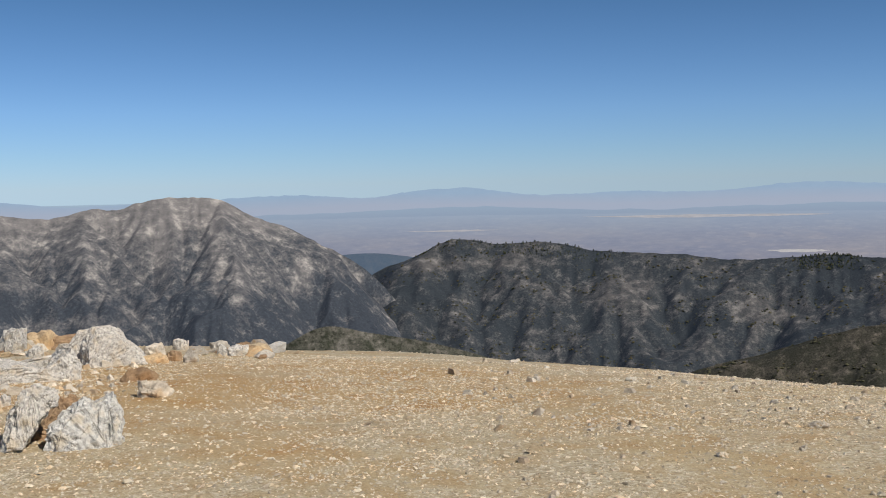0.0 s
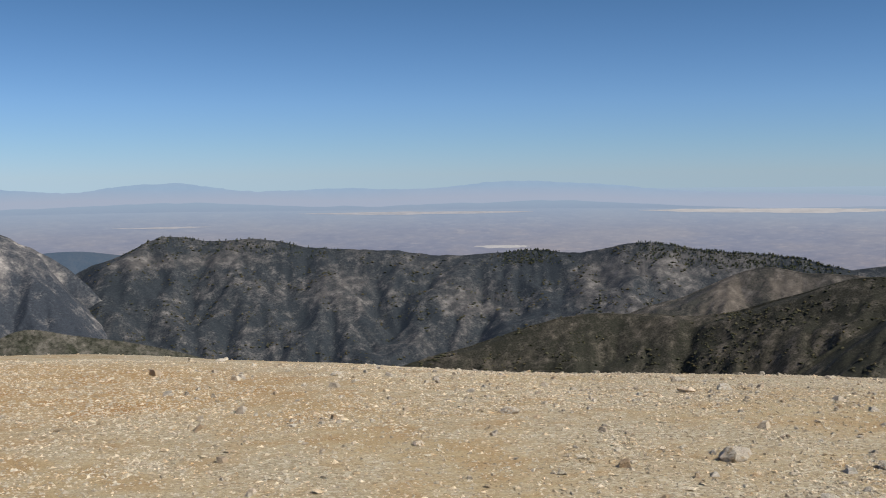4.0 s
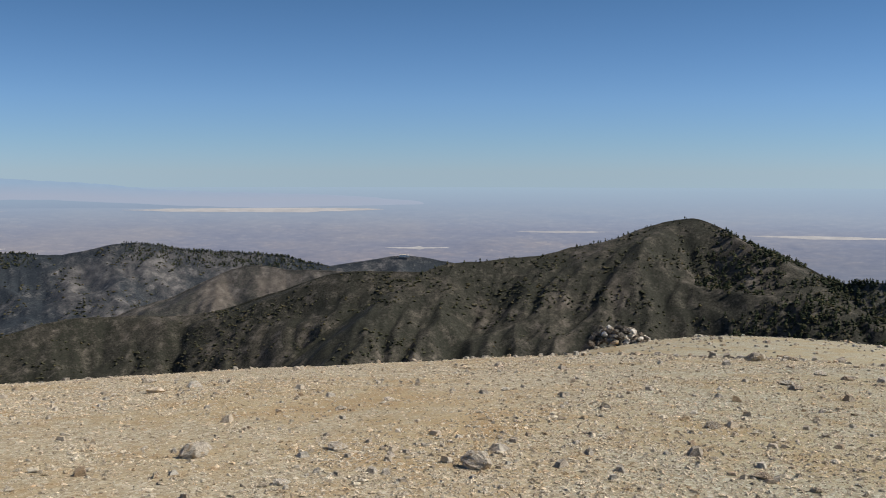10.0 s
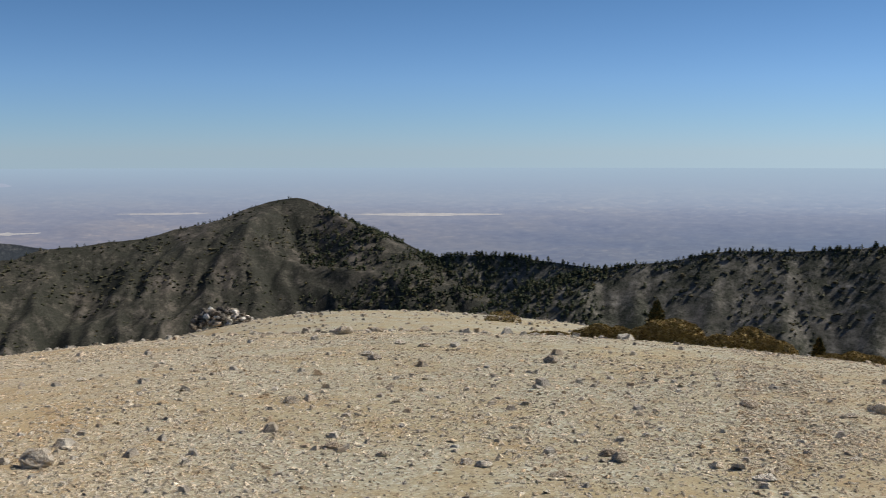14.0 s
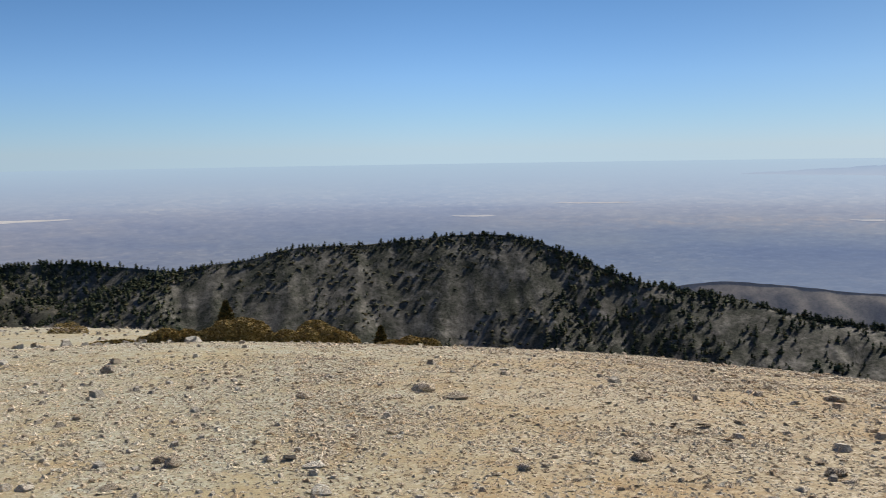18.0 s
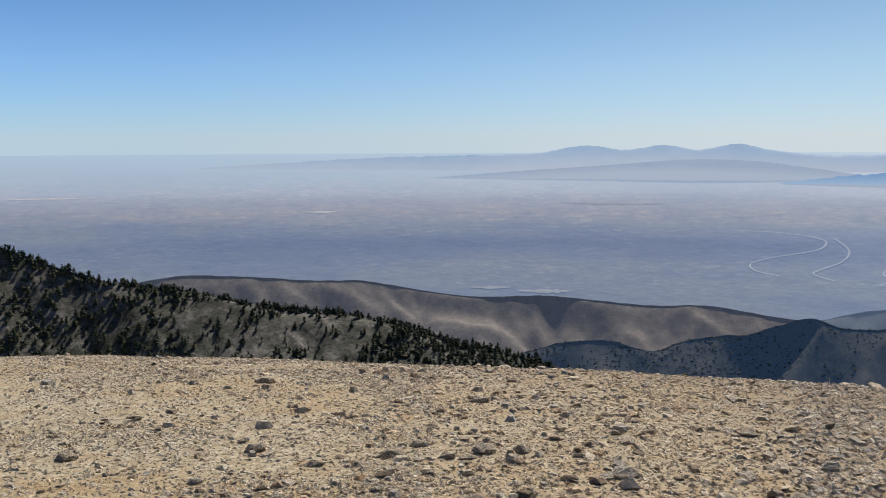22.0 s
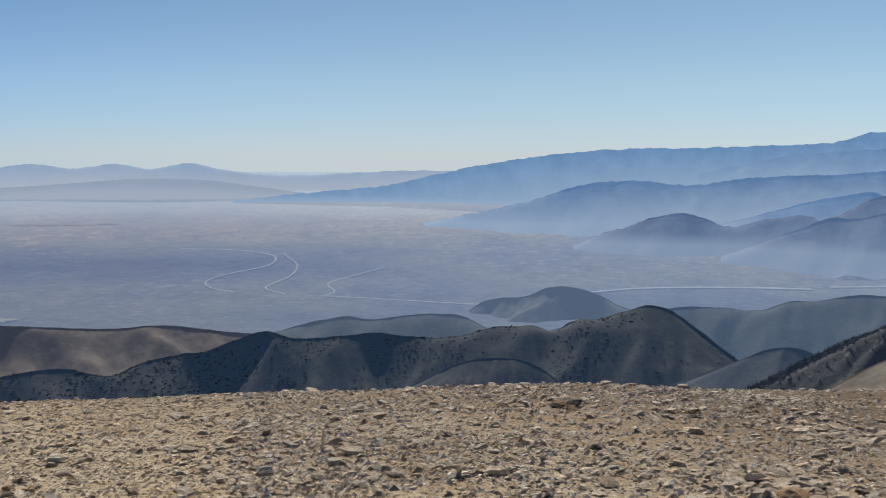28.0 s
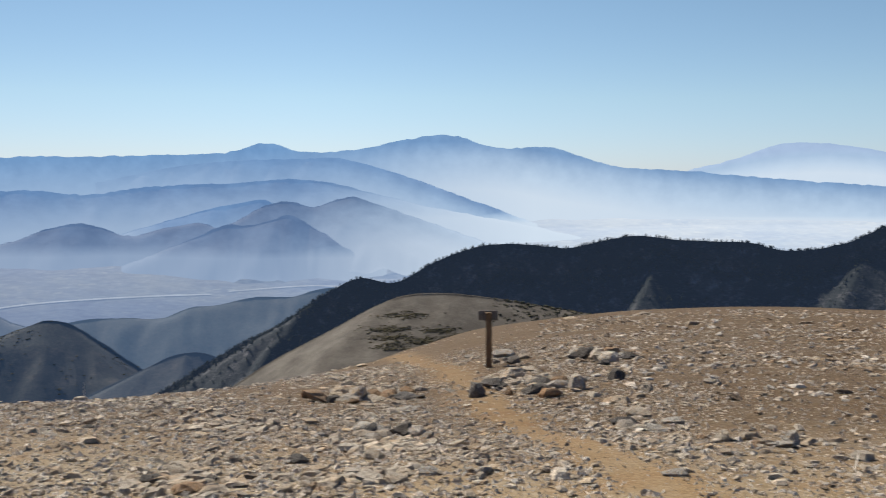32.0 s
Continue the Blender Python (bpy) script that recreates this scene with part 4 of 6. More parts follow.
def build_plain():
    """The desert floor far below, drawn in towards the horizon, with its light and haze painted into the emission."""
    turns = np.arange(0, 360, 1.0)
    rise = np.concatenate([np.linspace(-12, -3, 40), np.linspace(-2.9, -0.6, 30)])
    radii = np.interp(rise, [-12, -8, -5, -2.5, -0.6], [2000, 2700, 3400, 4300, 4950])
    R, A = np.meshgrid(radii, np.radians(turns), indexing="ij")
    E_, _ = np.meshgrid(rise, turns, indexing="ij")
    z = EYE + R * np.tan(np.radians(E_))
    v = np.stack([R * np.sin(A), R * np.cos(A), z], -1).reshape(-1, 3)
    m, t, bsdf = material("desert_haze_glow")
    p = place_of(t)
    sep = t.nodes.new("ShaderNodeSeparateXYZ")
    t.links.new(p, sep.inputs[0])
    turn = sums(t, "SUBTRACT", sums(t, "FLOORED_MODULO", sums(t, "ADD", sums(t, "ARCTAN2", sep.outputs[0], sep.outputs[1]), 1.3), 6.28319), 1.3)
    flat = sums(t, "POWER", sums(t, "ADD", sums(t, "MULTIPLY", sep.outputs[0], sep.outputs[0]), sums(t, "MULTIPLY", sep.outputs[1], sep.outputs[1])), 0.5)
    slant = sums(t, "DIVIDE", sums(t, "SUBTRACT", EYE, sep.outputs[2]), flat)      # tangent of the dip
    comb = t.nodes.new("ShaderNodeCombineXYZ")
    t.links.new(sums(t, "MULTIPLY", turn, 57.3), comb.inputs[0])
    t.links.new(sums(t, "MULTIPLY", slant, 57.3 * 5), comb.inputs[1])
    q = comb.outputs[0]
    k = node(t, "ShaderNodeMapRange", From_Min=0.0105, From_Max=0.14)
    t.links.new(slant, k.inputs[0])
    # haze by dip and bearing, painted into the emission colour
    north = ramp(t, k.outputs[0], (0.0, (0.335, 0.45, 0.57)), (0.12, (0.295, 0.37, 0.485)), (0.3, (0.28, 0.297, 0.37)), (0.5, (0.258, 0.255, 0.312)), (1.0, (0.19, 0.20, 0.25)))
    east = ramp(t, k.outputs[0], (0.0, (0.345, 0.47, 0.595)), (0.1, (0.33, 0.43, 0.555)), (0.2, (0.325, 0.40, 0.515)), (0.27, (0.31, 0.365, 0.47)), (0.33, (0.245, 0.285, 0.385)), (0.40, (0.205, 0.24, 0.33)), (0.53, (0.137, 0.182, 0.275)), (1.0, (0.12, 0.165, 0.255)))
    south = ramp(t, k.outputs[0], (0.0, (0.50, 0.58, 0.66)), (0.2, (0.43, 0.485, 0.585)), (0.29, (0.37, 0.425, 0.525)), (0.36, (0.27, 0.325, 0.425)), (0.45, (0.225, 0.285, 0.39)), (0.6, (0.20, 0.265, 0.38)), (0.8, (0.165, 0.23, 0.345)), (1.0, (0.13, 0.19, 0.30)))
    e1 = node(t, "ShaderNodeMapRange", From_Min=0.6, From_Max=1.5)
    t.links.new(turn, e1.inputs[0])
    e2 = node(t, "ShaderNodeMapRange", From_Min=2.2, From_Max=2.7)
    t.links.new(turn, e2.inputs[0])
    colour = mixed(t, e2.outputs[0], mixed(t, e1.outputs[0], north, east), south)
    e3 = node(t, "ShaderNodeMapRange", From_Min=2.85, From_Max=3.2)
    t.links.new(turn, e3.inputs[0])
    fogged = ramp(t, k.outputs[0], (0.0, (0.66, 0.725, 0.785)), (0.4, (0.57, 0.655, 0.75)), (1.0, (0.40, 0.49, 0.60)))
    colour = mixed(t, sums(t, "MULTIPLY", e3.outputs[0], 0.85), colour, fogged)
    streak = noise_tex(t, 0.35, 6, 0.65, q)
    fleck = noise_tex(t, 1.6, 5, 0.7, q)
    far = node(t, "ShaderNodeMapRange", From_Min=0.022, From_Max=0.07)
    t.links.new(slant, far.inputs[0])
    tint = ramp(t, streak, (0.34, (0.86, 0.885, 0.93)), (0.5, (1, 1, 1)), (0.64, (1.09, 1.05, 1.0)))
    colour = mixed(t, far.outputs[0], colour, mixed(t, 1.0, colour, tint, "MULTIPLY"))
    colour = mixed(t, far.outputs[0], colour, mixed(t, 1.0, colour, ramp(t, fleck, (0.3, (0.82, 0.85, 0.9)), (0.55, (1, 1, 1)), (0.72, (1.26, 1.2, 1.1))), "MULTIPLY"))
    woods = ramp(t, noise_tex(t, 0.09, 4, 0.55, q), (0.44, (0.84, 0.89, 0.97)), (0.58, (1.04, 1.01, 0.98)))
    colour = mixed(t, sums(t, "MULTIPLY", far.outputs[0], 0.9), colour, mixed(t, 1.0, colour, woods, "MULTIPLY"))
    fields = node(t, "ShaderNodeTexVoronoi", Scale=2.4, Randomness=0.9)
    fields.distance = "CHEBYCHEV"
    t.links.new(q, fields.inputs["Vector"])
    split = t.nodes.new("ShaderNodeSeparateColor")
    t.links.new(fields.outputs["Color"], split.inputs[0])
    farm = ramp(t, split.outputs[0], (0.0, (0.90, 0.93, 0.98)), (0.6, (1, 1, 1)), (0.86, (1.02, 1.0, 1.0)), (0.97, (1.22, 1.16, 1.08)))
    area = ramp(t, noise_tex(t, 0.12, 3, 0.5, q), (0.45, (0, 0, 0)), (0.6, (1, 1, 1)))
    colour = mixed(t, sums(t, "MULTIPLY", area, far.outputs[0]), colour, mixed(t, 1.0, colour, farm, "MULTIPLY"))
    # belts across the eastern valley: dry fields, a dark wood, pale bluffs
    wob = sums(t, "MULTIPLY", sums(t, "SUBTRACT", noise_tex(t, 0.16, 5, 0.65, q), 0.5), 0.022)
    dip = sums(t, "ADD", slant, wob)
    for lo, mid, hi, west, east_, tone in ((0.056, 0.066, 0.080, 1.6, 2.45, (1.3, 1.13, 0.99)), (0.080, 0.094, 0.114, 1.75, 2.4, (0.66, 0.76, 0.92)), (0.104, 0.116, 0.135, 1.85, 2.3, (1.3, 1.16, 1.04))):
        band = ramp(t, sums(t, "MULTIPLY", dip, 5.0), (lo * 5, (0, 0, 0)), (mid * 5, (1, 1, 1)), (hi * 5, (0, 0, 0)))
        side = ramp(t, sums(t, "MULTIPLY", turn, 0.3), (west * 0.3 - 0.04, (0, 0, 0)), (west * 0.3 + 0.03, (1, 1, 1)), (east_ * 0.3 - 0.03, (1, 1, 1)), (east_ * 0.3 + 0.04, (0, 0, 0)))
        band = sums(t, "MULTIPLY", band, side)
        if tone[0] > 1.25:
            band = sums(t, "MULTIPLY", band, ramp(t, noise_tex(t, 0.9, 5, 0.7, q), (0.47, (0, 0, 0)), (0.62, (1, 1, 1))))
        colour = mixed(t, band, colour, mixed(t, 1.0, colour, tone, "MULTIPLY"))
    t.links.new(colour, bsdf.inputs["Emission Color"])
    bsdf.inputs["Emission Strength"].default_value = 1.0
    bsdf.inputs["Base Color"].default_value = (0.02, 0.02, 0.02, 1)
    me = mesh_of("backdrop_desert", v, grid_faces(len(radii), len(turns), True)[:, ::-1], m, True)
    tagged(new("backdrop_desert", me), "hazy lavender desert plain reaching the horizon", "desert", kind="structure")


build_plain()


# ---- roads, washes and dry lakes on the plain ----
def plain_point(turn, dip, lift=3.0):
    r = float(np.interp(dip, [-12, -8, -5, -2.5, -0.6], [2000, 2700, 3400, 4300, 4950]))
    a = radians(turn)
    return np.array((r * math.sin(a), r * math.cos(a), EYE + r * math.tan(radians(dip)) + lift))


# emission stands in for sunlight and haze on these far flat surfaces
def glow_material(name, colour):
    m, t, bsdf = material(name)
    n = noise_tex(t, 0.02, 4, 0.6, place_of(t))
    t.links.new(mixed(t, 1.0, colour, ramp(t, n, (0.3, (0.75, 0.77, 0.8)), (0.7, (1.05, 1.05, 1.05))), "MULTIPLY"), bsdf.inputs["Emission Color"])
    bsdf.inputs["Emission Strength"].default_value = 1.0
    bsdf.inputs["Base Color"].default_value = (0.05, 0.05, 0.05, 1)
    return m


MAT_ROAD = glow_material("pale_roadbed_glow", (0.31, 0.35, 0.42))
MAT_WASH = glow_material("pale_wash_sand_glow", (0.28, 0.345, 0.45))
MAT_DUST = glow_material("pale_dusty_flat_glow", (0.21, 0.24, 0.30))
MAT_LAKE = glow_material("dry_lake_clay_glow", (0.50, 0.475, 0.47))
MAT_FIELD = glow_material("pale_fields_glow", (0.42, 0.41, 0.435))


def ribbon(name, label, category, line, width, mat, taper=False):
    turn, dip = np.array(line, float).T
    t = np.linspace(0, len(line) - 1, 12 * len(line))
    k = np.arange(len(line))
    c = np.stack([plain_point(p, q) for p, q in zip(smooth_at(t, k, turn), smooth_at(t, k, dip))])
    side = np.stack([c[:, 0], c[:, 1], 0 * t], -1)
    side /= np.linalg.norm(side, axis=1)[:, None]
    way = np.gradient(c, axis=0)
    way /= np.linalg.norm(way, axis=1)[:, None]
    across = np.cross(way, (0, 0, 1.0))
    across /= np.maximum(np.linalg.norm(across, axis=1)[:, None], 1e-6)
    w = width * (0.8 + 0.4 * vnoise(t * 1.7, 0 * t, 5))[:, None] / 2
    if taper:
        w = w * np.sin(np.pi * np.clip(t / t[-1], 0.01, 0.99))[:, None] ** 0.8 * (0.5 + vnoise(t * 5, 0 * t + turn[0], 8))[:, None]
    slope = np.stack([0 * t, 0 * t, (across * side).sum(1) * 0.14], -1)
    v = np.concatenate([c - (across + slope) * w, c + (across + slope) * w])
    n = len(t)
    i = np.arange(n - 1)
    me = mesh_of(name, v, np.stack([i, i + 1, n + i + 1, n + i], -1), mat, True)
    tagged(new(name, me), label, category, kind="structure")


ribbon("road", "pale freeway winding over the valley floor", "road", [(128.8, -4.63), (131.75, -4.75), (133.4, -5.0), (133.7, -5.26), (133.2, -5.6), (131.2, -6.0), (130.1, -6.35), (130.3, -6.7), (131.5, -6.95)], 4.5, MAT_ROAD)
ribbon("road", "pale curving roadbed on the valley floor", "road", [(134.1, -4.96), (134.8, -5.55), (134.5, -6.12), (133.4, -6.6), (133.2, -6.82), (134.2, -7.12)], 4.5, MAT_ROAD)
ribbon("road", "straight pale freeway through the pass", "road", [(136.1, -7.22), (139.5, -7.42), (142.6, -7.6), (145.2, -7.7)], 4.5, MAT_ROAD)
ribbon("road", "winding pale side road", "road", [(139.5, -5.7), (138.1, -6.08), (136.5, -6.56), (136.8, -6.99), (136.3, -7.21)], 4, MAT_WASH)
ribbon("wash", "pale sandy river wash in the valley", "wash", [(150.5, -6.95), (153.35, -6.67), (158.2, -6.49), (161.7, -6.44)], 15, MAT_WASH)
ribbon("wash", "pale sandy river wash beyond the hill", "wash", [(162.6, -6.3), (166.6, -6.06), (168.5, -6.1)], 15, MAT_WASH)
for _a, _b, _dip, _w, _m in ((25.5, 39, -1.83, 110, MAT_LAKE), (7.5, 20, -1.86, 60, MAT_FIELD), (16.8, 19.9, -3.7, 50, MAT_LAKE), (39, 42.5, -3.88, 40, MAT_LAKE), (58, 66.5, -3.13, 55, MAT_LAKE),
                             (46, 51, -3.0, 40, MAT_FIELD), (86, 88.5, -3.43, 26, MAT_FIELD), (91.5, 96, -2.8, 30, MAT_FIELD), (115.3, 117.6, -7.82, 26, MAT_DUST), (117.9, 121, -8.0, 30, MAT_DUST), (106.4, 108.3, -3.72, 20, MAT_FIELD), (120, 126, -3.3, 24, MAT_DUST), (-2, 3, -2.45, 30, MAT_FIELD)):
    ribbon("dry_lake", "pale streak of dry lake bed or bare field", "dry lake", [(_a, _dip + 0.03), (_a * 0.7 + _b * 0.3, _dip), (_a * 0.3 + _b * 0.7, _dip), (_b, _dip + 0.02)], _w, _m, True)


# ---- stones ----
def broken_stone(seed, flat=0.5, cuts=2, top=(0.34, 0.62)):
    """An angular block with a flattish top: the hull of rings of random points, roughened."""
    rnd = random.Random(seed)
    bm = bmesh.new()
    deep = rnd.uniform(0.55, 0.9)
    lean = (rnd.uniform(-0.25, 0.25), rnd.uniform(-0.25, 0.25))
    for n, z, wide in ((5, 0.0, 0.85), (6, 0.45, 1.0), (5, 1.0, rnd.uniform(*top))):
        for k in range(n):
            a = 2 * math.pi * (k + rnd.uniform(-0.35, 0.35)) / n
            q = wide * rnd.uniform(0.75, 1.1)
            bm.verts.new((q * math.cos(a) + lean[0] * z, deep * q * math.sin(a) + lean[1] * z, flat * (z + rnd.uniform(-0.16, 0.16))))
    bmesh.ops.convex_hull(bm, input=bm.verts[:])
    bmesh.ops.delete(bm, geom=[v for v in bm.verts if not v.link_faces], context="VERTS")
    if cuts:
        bmesh.ops.subdivide_edges(bm, edges=bm.edges[:], cuts=cuts, use_grid_fill=True)
        for v in bm.verts:
            v.co += Vector((noise.noise(v.co * 2.6 + Vector((seed, 0, 0))), noise.noise(v.co * 2.6 + Vector((0, seed, 0))), 0.7 * noise.noise(v.co * 2.6 + Vector((0, 0, seed))))) * 0.09
    return bm


STONE_MESHES = []
for _k in range(12):
    _bm = broken_stone(100 + _k, 0.55 + 0.13 * (_k % 4))
    _me = bpy.data.meshes.new("stone")
    _bm.to_mesh(_me)
    _bm.free()
    STONE_MESHES.append(_me)


STONE_SPAN = [(min(v.co.z for v in me.vertices), max(v.co.z for v in me.vertices)) for me in STONE_MESHES]


def stone(turn, dist, size, shape=0, spin=0.0, mat=MAT_STONE, name="rock", label="grey angular granite rock on gravel", sink=0.25, tip=0.0, group="loose rocks", flat=1.0):
    a = radians(turn)
    x, y = dist * math.sin(a), dist * math.cos(a)
    z = float(ground_z(x, y))
    me = STONE_MESHES[shape % len(STONE_MESHES)]
    ob = new(name, me)
    if not me.materials:
        me.materials.append(None)
    ob.material_slots[0].link = "OBJECT"
    ob.material_slots[0].material = mat
    h = 0.53 * (size if dist < 19 else min(size, 0.34))
    low, high = STONE_SPAN[shape % len(STONE_MESHES)]
    ob.matrix_basis = pose(x, y, z - h * flat * low - (0.12 + sink * 0.4) * h * flat * (high - low), tip, 0, spin) @ Matrix.Diagonal((h, h, h * flat, 1))
    return tagged(ob, label, "rock", group)


def chip_shapes(rng, thin, thick, many=14):
    """Small angular stones: boxes with drawn-in tops."""
    box = np.array([(-1, -1, -1), (1, -1, -1), (1, 1, -1), (-1, 1, -1), (-1, -1, 1), (1, -1, 1), (1, 1, 1), (-1, 1, 1)], float)
    sides = np.array([(4, 5, 6), (4, 6, 7), (0, 1, 5), (0, 5, 4), (1, 2, 6), (1, 6, 5), (2, 3, 7), (2, 7, 6), (3, 0, 4), (3, 4, 7)])
    out = []
    for k in range(many):
        v = box * (1 + rng.uniform(-0.38, 0.2, (8, 3)))
        v[4:, :2] = v[4:, :2] * rng.uniform(0.35, 0.85) + rng.uniform(-0.22, 0.22, 2)
        out.append((v * np.array([0.62, 0.62 * rng.uniform(0.55, 1.0), 0.62 * rng.uniform(thin, thick)]), sides))
    return out


def grit_shapes(rng, thin, thick, many=20):
    """The smallest stones: four uneven corners in the ground and a low broken top."""
    sides = np.array([(0, 1, 4), (1, 2, 4), (2, 3, 4), (3, 0, 4)])
    out = []
    for k in range(many):
        a = 0.5 * np.pi * (np.arange(4) + rng.uniform(-0.35, 0.35, 4))
        q = rng.uniform(0.65, 1.15, 4)
        v = np.stack([q * np.cos(a), q * np.sin(a), np.full(4, -0.35)], -1)
        v = np.concatenate([v, [[rng.uniform(-0.4, 0.4), rng.uniform(-0.4, 0.4), 1.0]]])
        out.append((v * np.array([0.8, 0.8 * rng.uniform(0.5, 1.0), 0.8 * rng.uniform(thin, thick)]), sides))
    return out


def scatter(rng, label, x, y, s, shapes, mat, tilted=0.25, lift=0.26, name="gravel"):
    z = ground_z(x, y) + s * lift
    V, F, base = [], [], 0
    kind = rng.integers(0, len(shapes), len(x))
    for k, (sv, sides) in enumerate(shapes):
        i = np.flatnonzero(kind == k)
        th = rng.uniform(0, 2 * np.pi, len(i))
        tilt = rng.normal(0, tilted, len(i))
        c, q = np.cos(th), np.sin(th)
        px, py, pz = sv[:, 0], sv[:, 1], sv[:, 2]
        X = px[None] * c[:, None] - py[None] * q[:, None]
        Y = px[None] * q[:, None] + py[None] * c[:, None]
        Z_ = pz[None] + X * np.tan(tilt)[:, None]
        pts = np.stack([X * s[i, None] + x[i, None], Y * s[i, None] + y[i, None], Z_ * s[i, None] + z[i, None]], -1)
        V.append(pts.reshape(-1, 3))
        F.append((sides[None] + (base + np.arange(len(i)) * len(sv))[:, None, None]).reshape(-1, 3))
        base += len(i) * len(sv)
    tagged(new(name, mesh_of(name, np.concatenate(V), np.concatenate(F), mat)), label, "gravel", kind="stuff")


def sizes(rng, n, lo, hi, power):
    return lo * (1 - rng.uniform(0, 1, n) * (1 - (lo / hi) ** power)) ** (-1 / power)


def build_pebbles():
    rng = np.random.default_rng(4)
    chips, flakes = chip_shapes(rng, 0.34, 0.64), chip_shapes(rng, 0.12, 0.3)
    grit, splinters = grit_shapes(rng, 0.24, 0.52), grit_shapes(rng, 0.2, 0.55)
    for label, count, lo, hi, near, far, power, west, east, mat, shapes in (
            ("fine pale granite gravel", 190000, 0.0105, 0.042, 3.9, 15.0, 2.9, -27, 114, MAT_PEBBLE, grit),
            ("fine tan gravel of broken gneiss", 90000, 0.0105, 0.042, 3.9, 16.0, 2.8, 78, 148, MAT_DEBRIS, grit),
            ("loose brown-grey flakes of broken gneiss", 115000, 0.0095, 0.06, 3.9, 22.0, 2.1, 132, 202, MAT_FLAKE, splinters),
            ("small angular granite stones", 3600, 0.02, 0.055, 4.0, 24.0, 2.8, -27, 118, MAT_PEBBLE, flakes),
            ("scattered grey stones", 1700, 0.024, 0.085, 5.0, 24.0, 2.6, 0, 125, MAT_STONE, chips),
            ("scattered angular stones", 2600, 0.024, 0.07, 4.0, 22.0, 2.4, 100, 202, MAT_DEBRIS, flakes),
            ("dark flat chips of gneiss", 3600, 0.018, 0.075, 4.2, 24.0, 2.2, 95, 202, MAT_DARKDEBRIS, flakes),
            ("broken flat slabs of gneiss", 2600, 0.035, 0.11, 4.6, 32.0, 2.4, 128, 202, MAT_SLAB, flakes),
            ("stones on the spur", 6000, 0.03, 0.11, 13.0, 60.0, 2.4, 30, 100, MAT_PEBBLE, grit),
            ("angular grey stones on the spur", 1500, 0.05, 0.17, 15.0, 55.0, 2.2, 40, 74, MAT_STONE, chips)):
        n = int(count * 2.2)
        a = np.radians(rng.uniform(west, east, n))
        r = near * (far / near) ** (rng.uniform(0, 1, n) ** 0.75)
        x, y = r * np.sin(a), r * np.cos(a)
        clear = np.maximum(trail_at(x, y), 0.5 * soil_at(x, y)) < rng.uniform(0.5, 1.05, n)
        x, y = x[clear], y[clear]
        dens = fbm(x * 0.45, y * 0.45, 3, 3) * 0.7 + fbm(x * 1.7, y * 1.7, 2, 8) * 0.3
        keep = np.flatnonzero(rng.uniform(0, 1, len(x)) < np.clip((dens - 0.3) * 4.0, 0.3, 1))[:count]
        scatter(rng, label, x[keep], y[keep], sizes(rng, len(keep), lo, hi, power), shapes, mat, 0.36 if shapes is splinters else 0.2, 0.12 if len(shapes) == 20 else 0.26)
    # broken stones among the outcrop
    for label, count, mat in (("small pale granite stones round the outcrop", 420, MAT_PALE), ("small grey stones round the outcrop", 200, MAT_STONE), ("small rusty stones round the outcrop", 420, MAT_TANROCK)):
        a, r = np.radians(rng.uniform(-25, -8.5, count)), rng.uniform(7.2, 17.5, count)
        x, y = r * np.sin(a), r * np.cos(a)
        keep = (soil_at(x, y) > rng.uniform(0.1, 0.9, count)) & (np.degrees(a) < -17.5 + np.maximum(0, r - 12.5) * 2.6 + rng.normal(0, 1.0, count))
        scatter(rng, label, x[keep], y[keep], sizes(rng, int(keep.sum()), 0.03, 0.16, 1.7), chips, mat)
    # patches of slabs where the bedrock breaks through: bearing, distance, half width, half depth, slabs
    for turn, dist, wide, deep, count in SLAB_PATCHES:
        count = int(count * 1.7)
        g = rng.normal(0, 0.5, (2, count))
        a = radians(turn)
        x = dist * math.sin(a) + g[0] * wide * math.cos(a) + g[1] * deep * math.sin(a)
        y = dist * math.cos(a) - g[0] * wide * math.sin(a) + g[1] * deep * math.cos(a)
        scatter(rng, "patch of broken grey gneiss slabs", x, y, sizes(rng, count, 0.035, 0.13, 2.0), flakes, MAT_SLAB, 0.22, 0.18, "slabs")
    # stones on the slope above the trail
    for label, count, lo, hi, mat in (("dark stones on the slope above the trail", 3000, 0.035, 0.14, MAT_DARKDEBRIS), ("tan stones on the slope above the trail", 3000, 0.035, 0.13, MAT_FLAKE)):
        a, r = np.radians(rng.uniform(179, 203, count)), rng.uniform(10.0, 34.0, count)
        x, y = r * np.sin(a), r * np.cos(a)
        keep = (trail_at(x, y) < 0.3) & (fbm(x * 0.5, y * 0.5, 3, 5) > rng.uniform(0.25, 0.65, count))
        scatter(rng, label, x[keep], y[keep], sizes(rng, int(keep.sum()), lo, hi, 2.0), flakes, mat, 0.25, 0.2)


SLAB_PATCHES = [(169.9, 12.46, 0.5, 3.49, 130), (169.6, 18.4, 1.0, 2.4, 90), (162.1, 8.56, 0.36, 0.72, 70), (160.1, 5.92, 0.23, 0.39, 80), (170.3, 7.39, 0.3, 0.64, 60), (177.8, 12.78, 0.41, 2.08, 90), (169.7, 5.9, 0.32, 0.29, 70)]
build_pebbles()

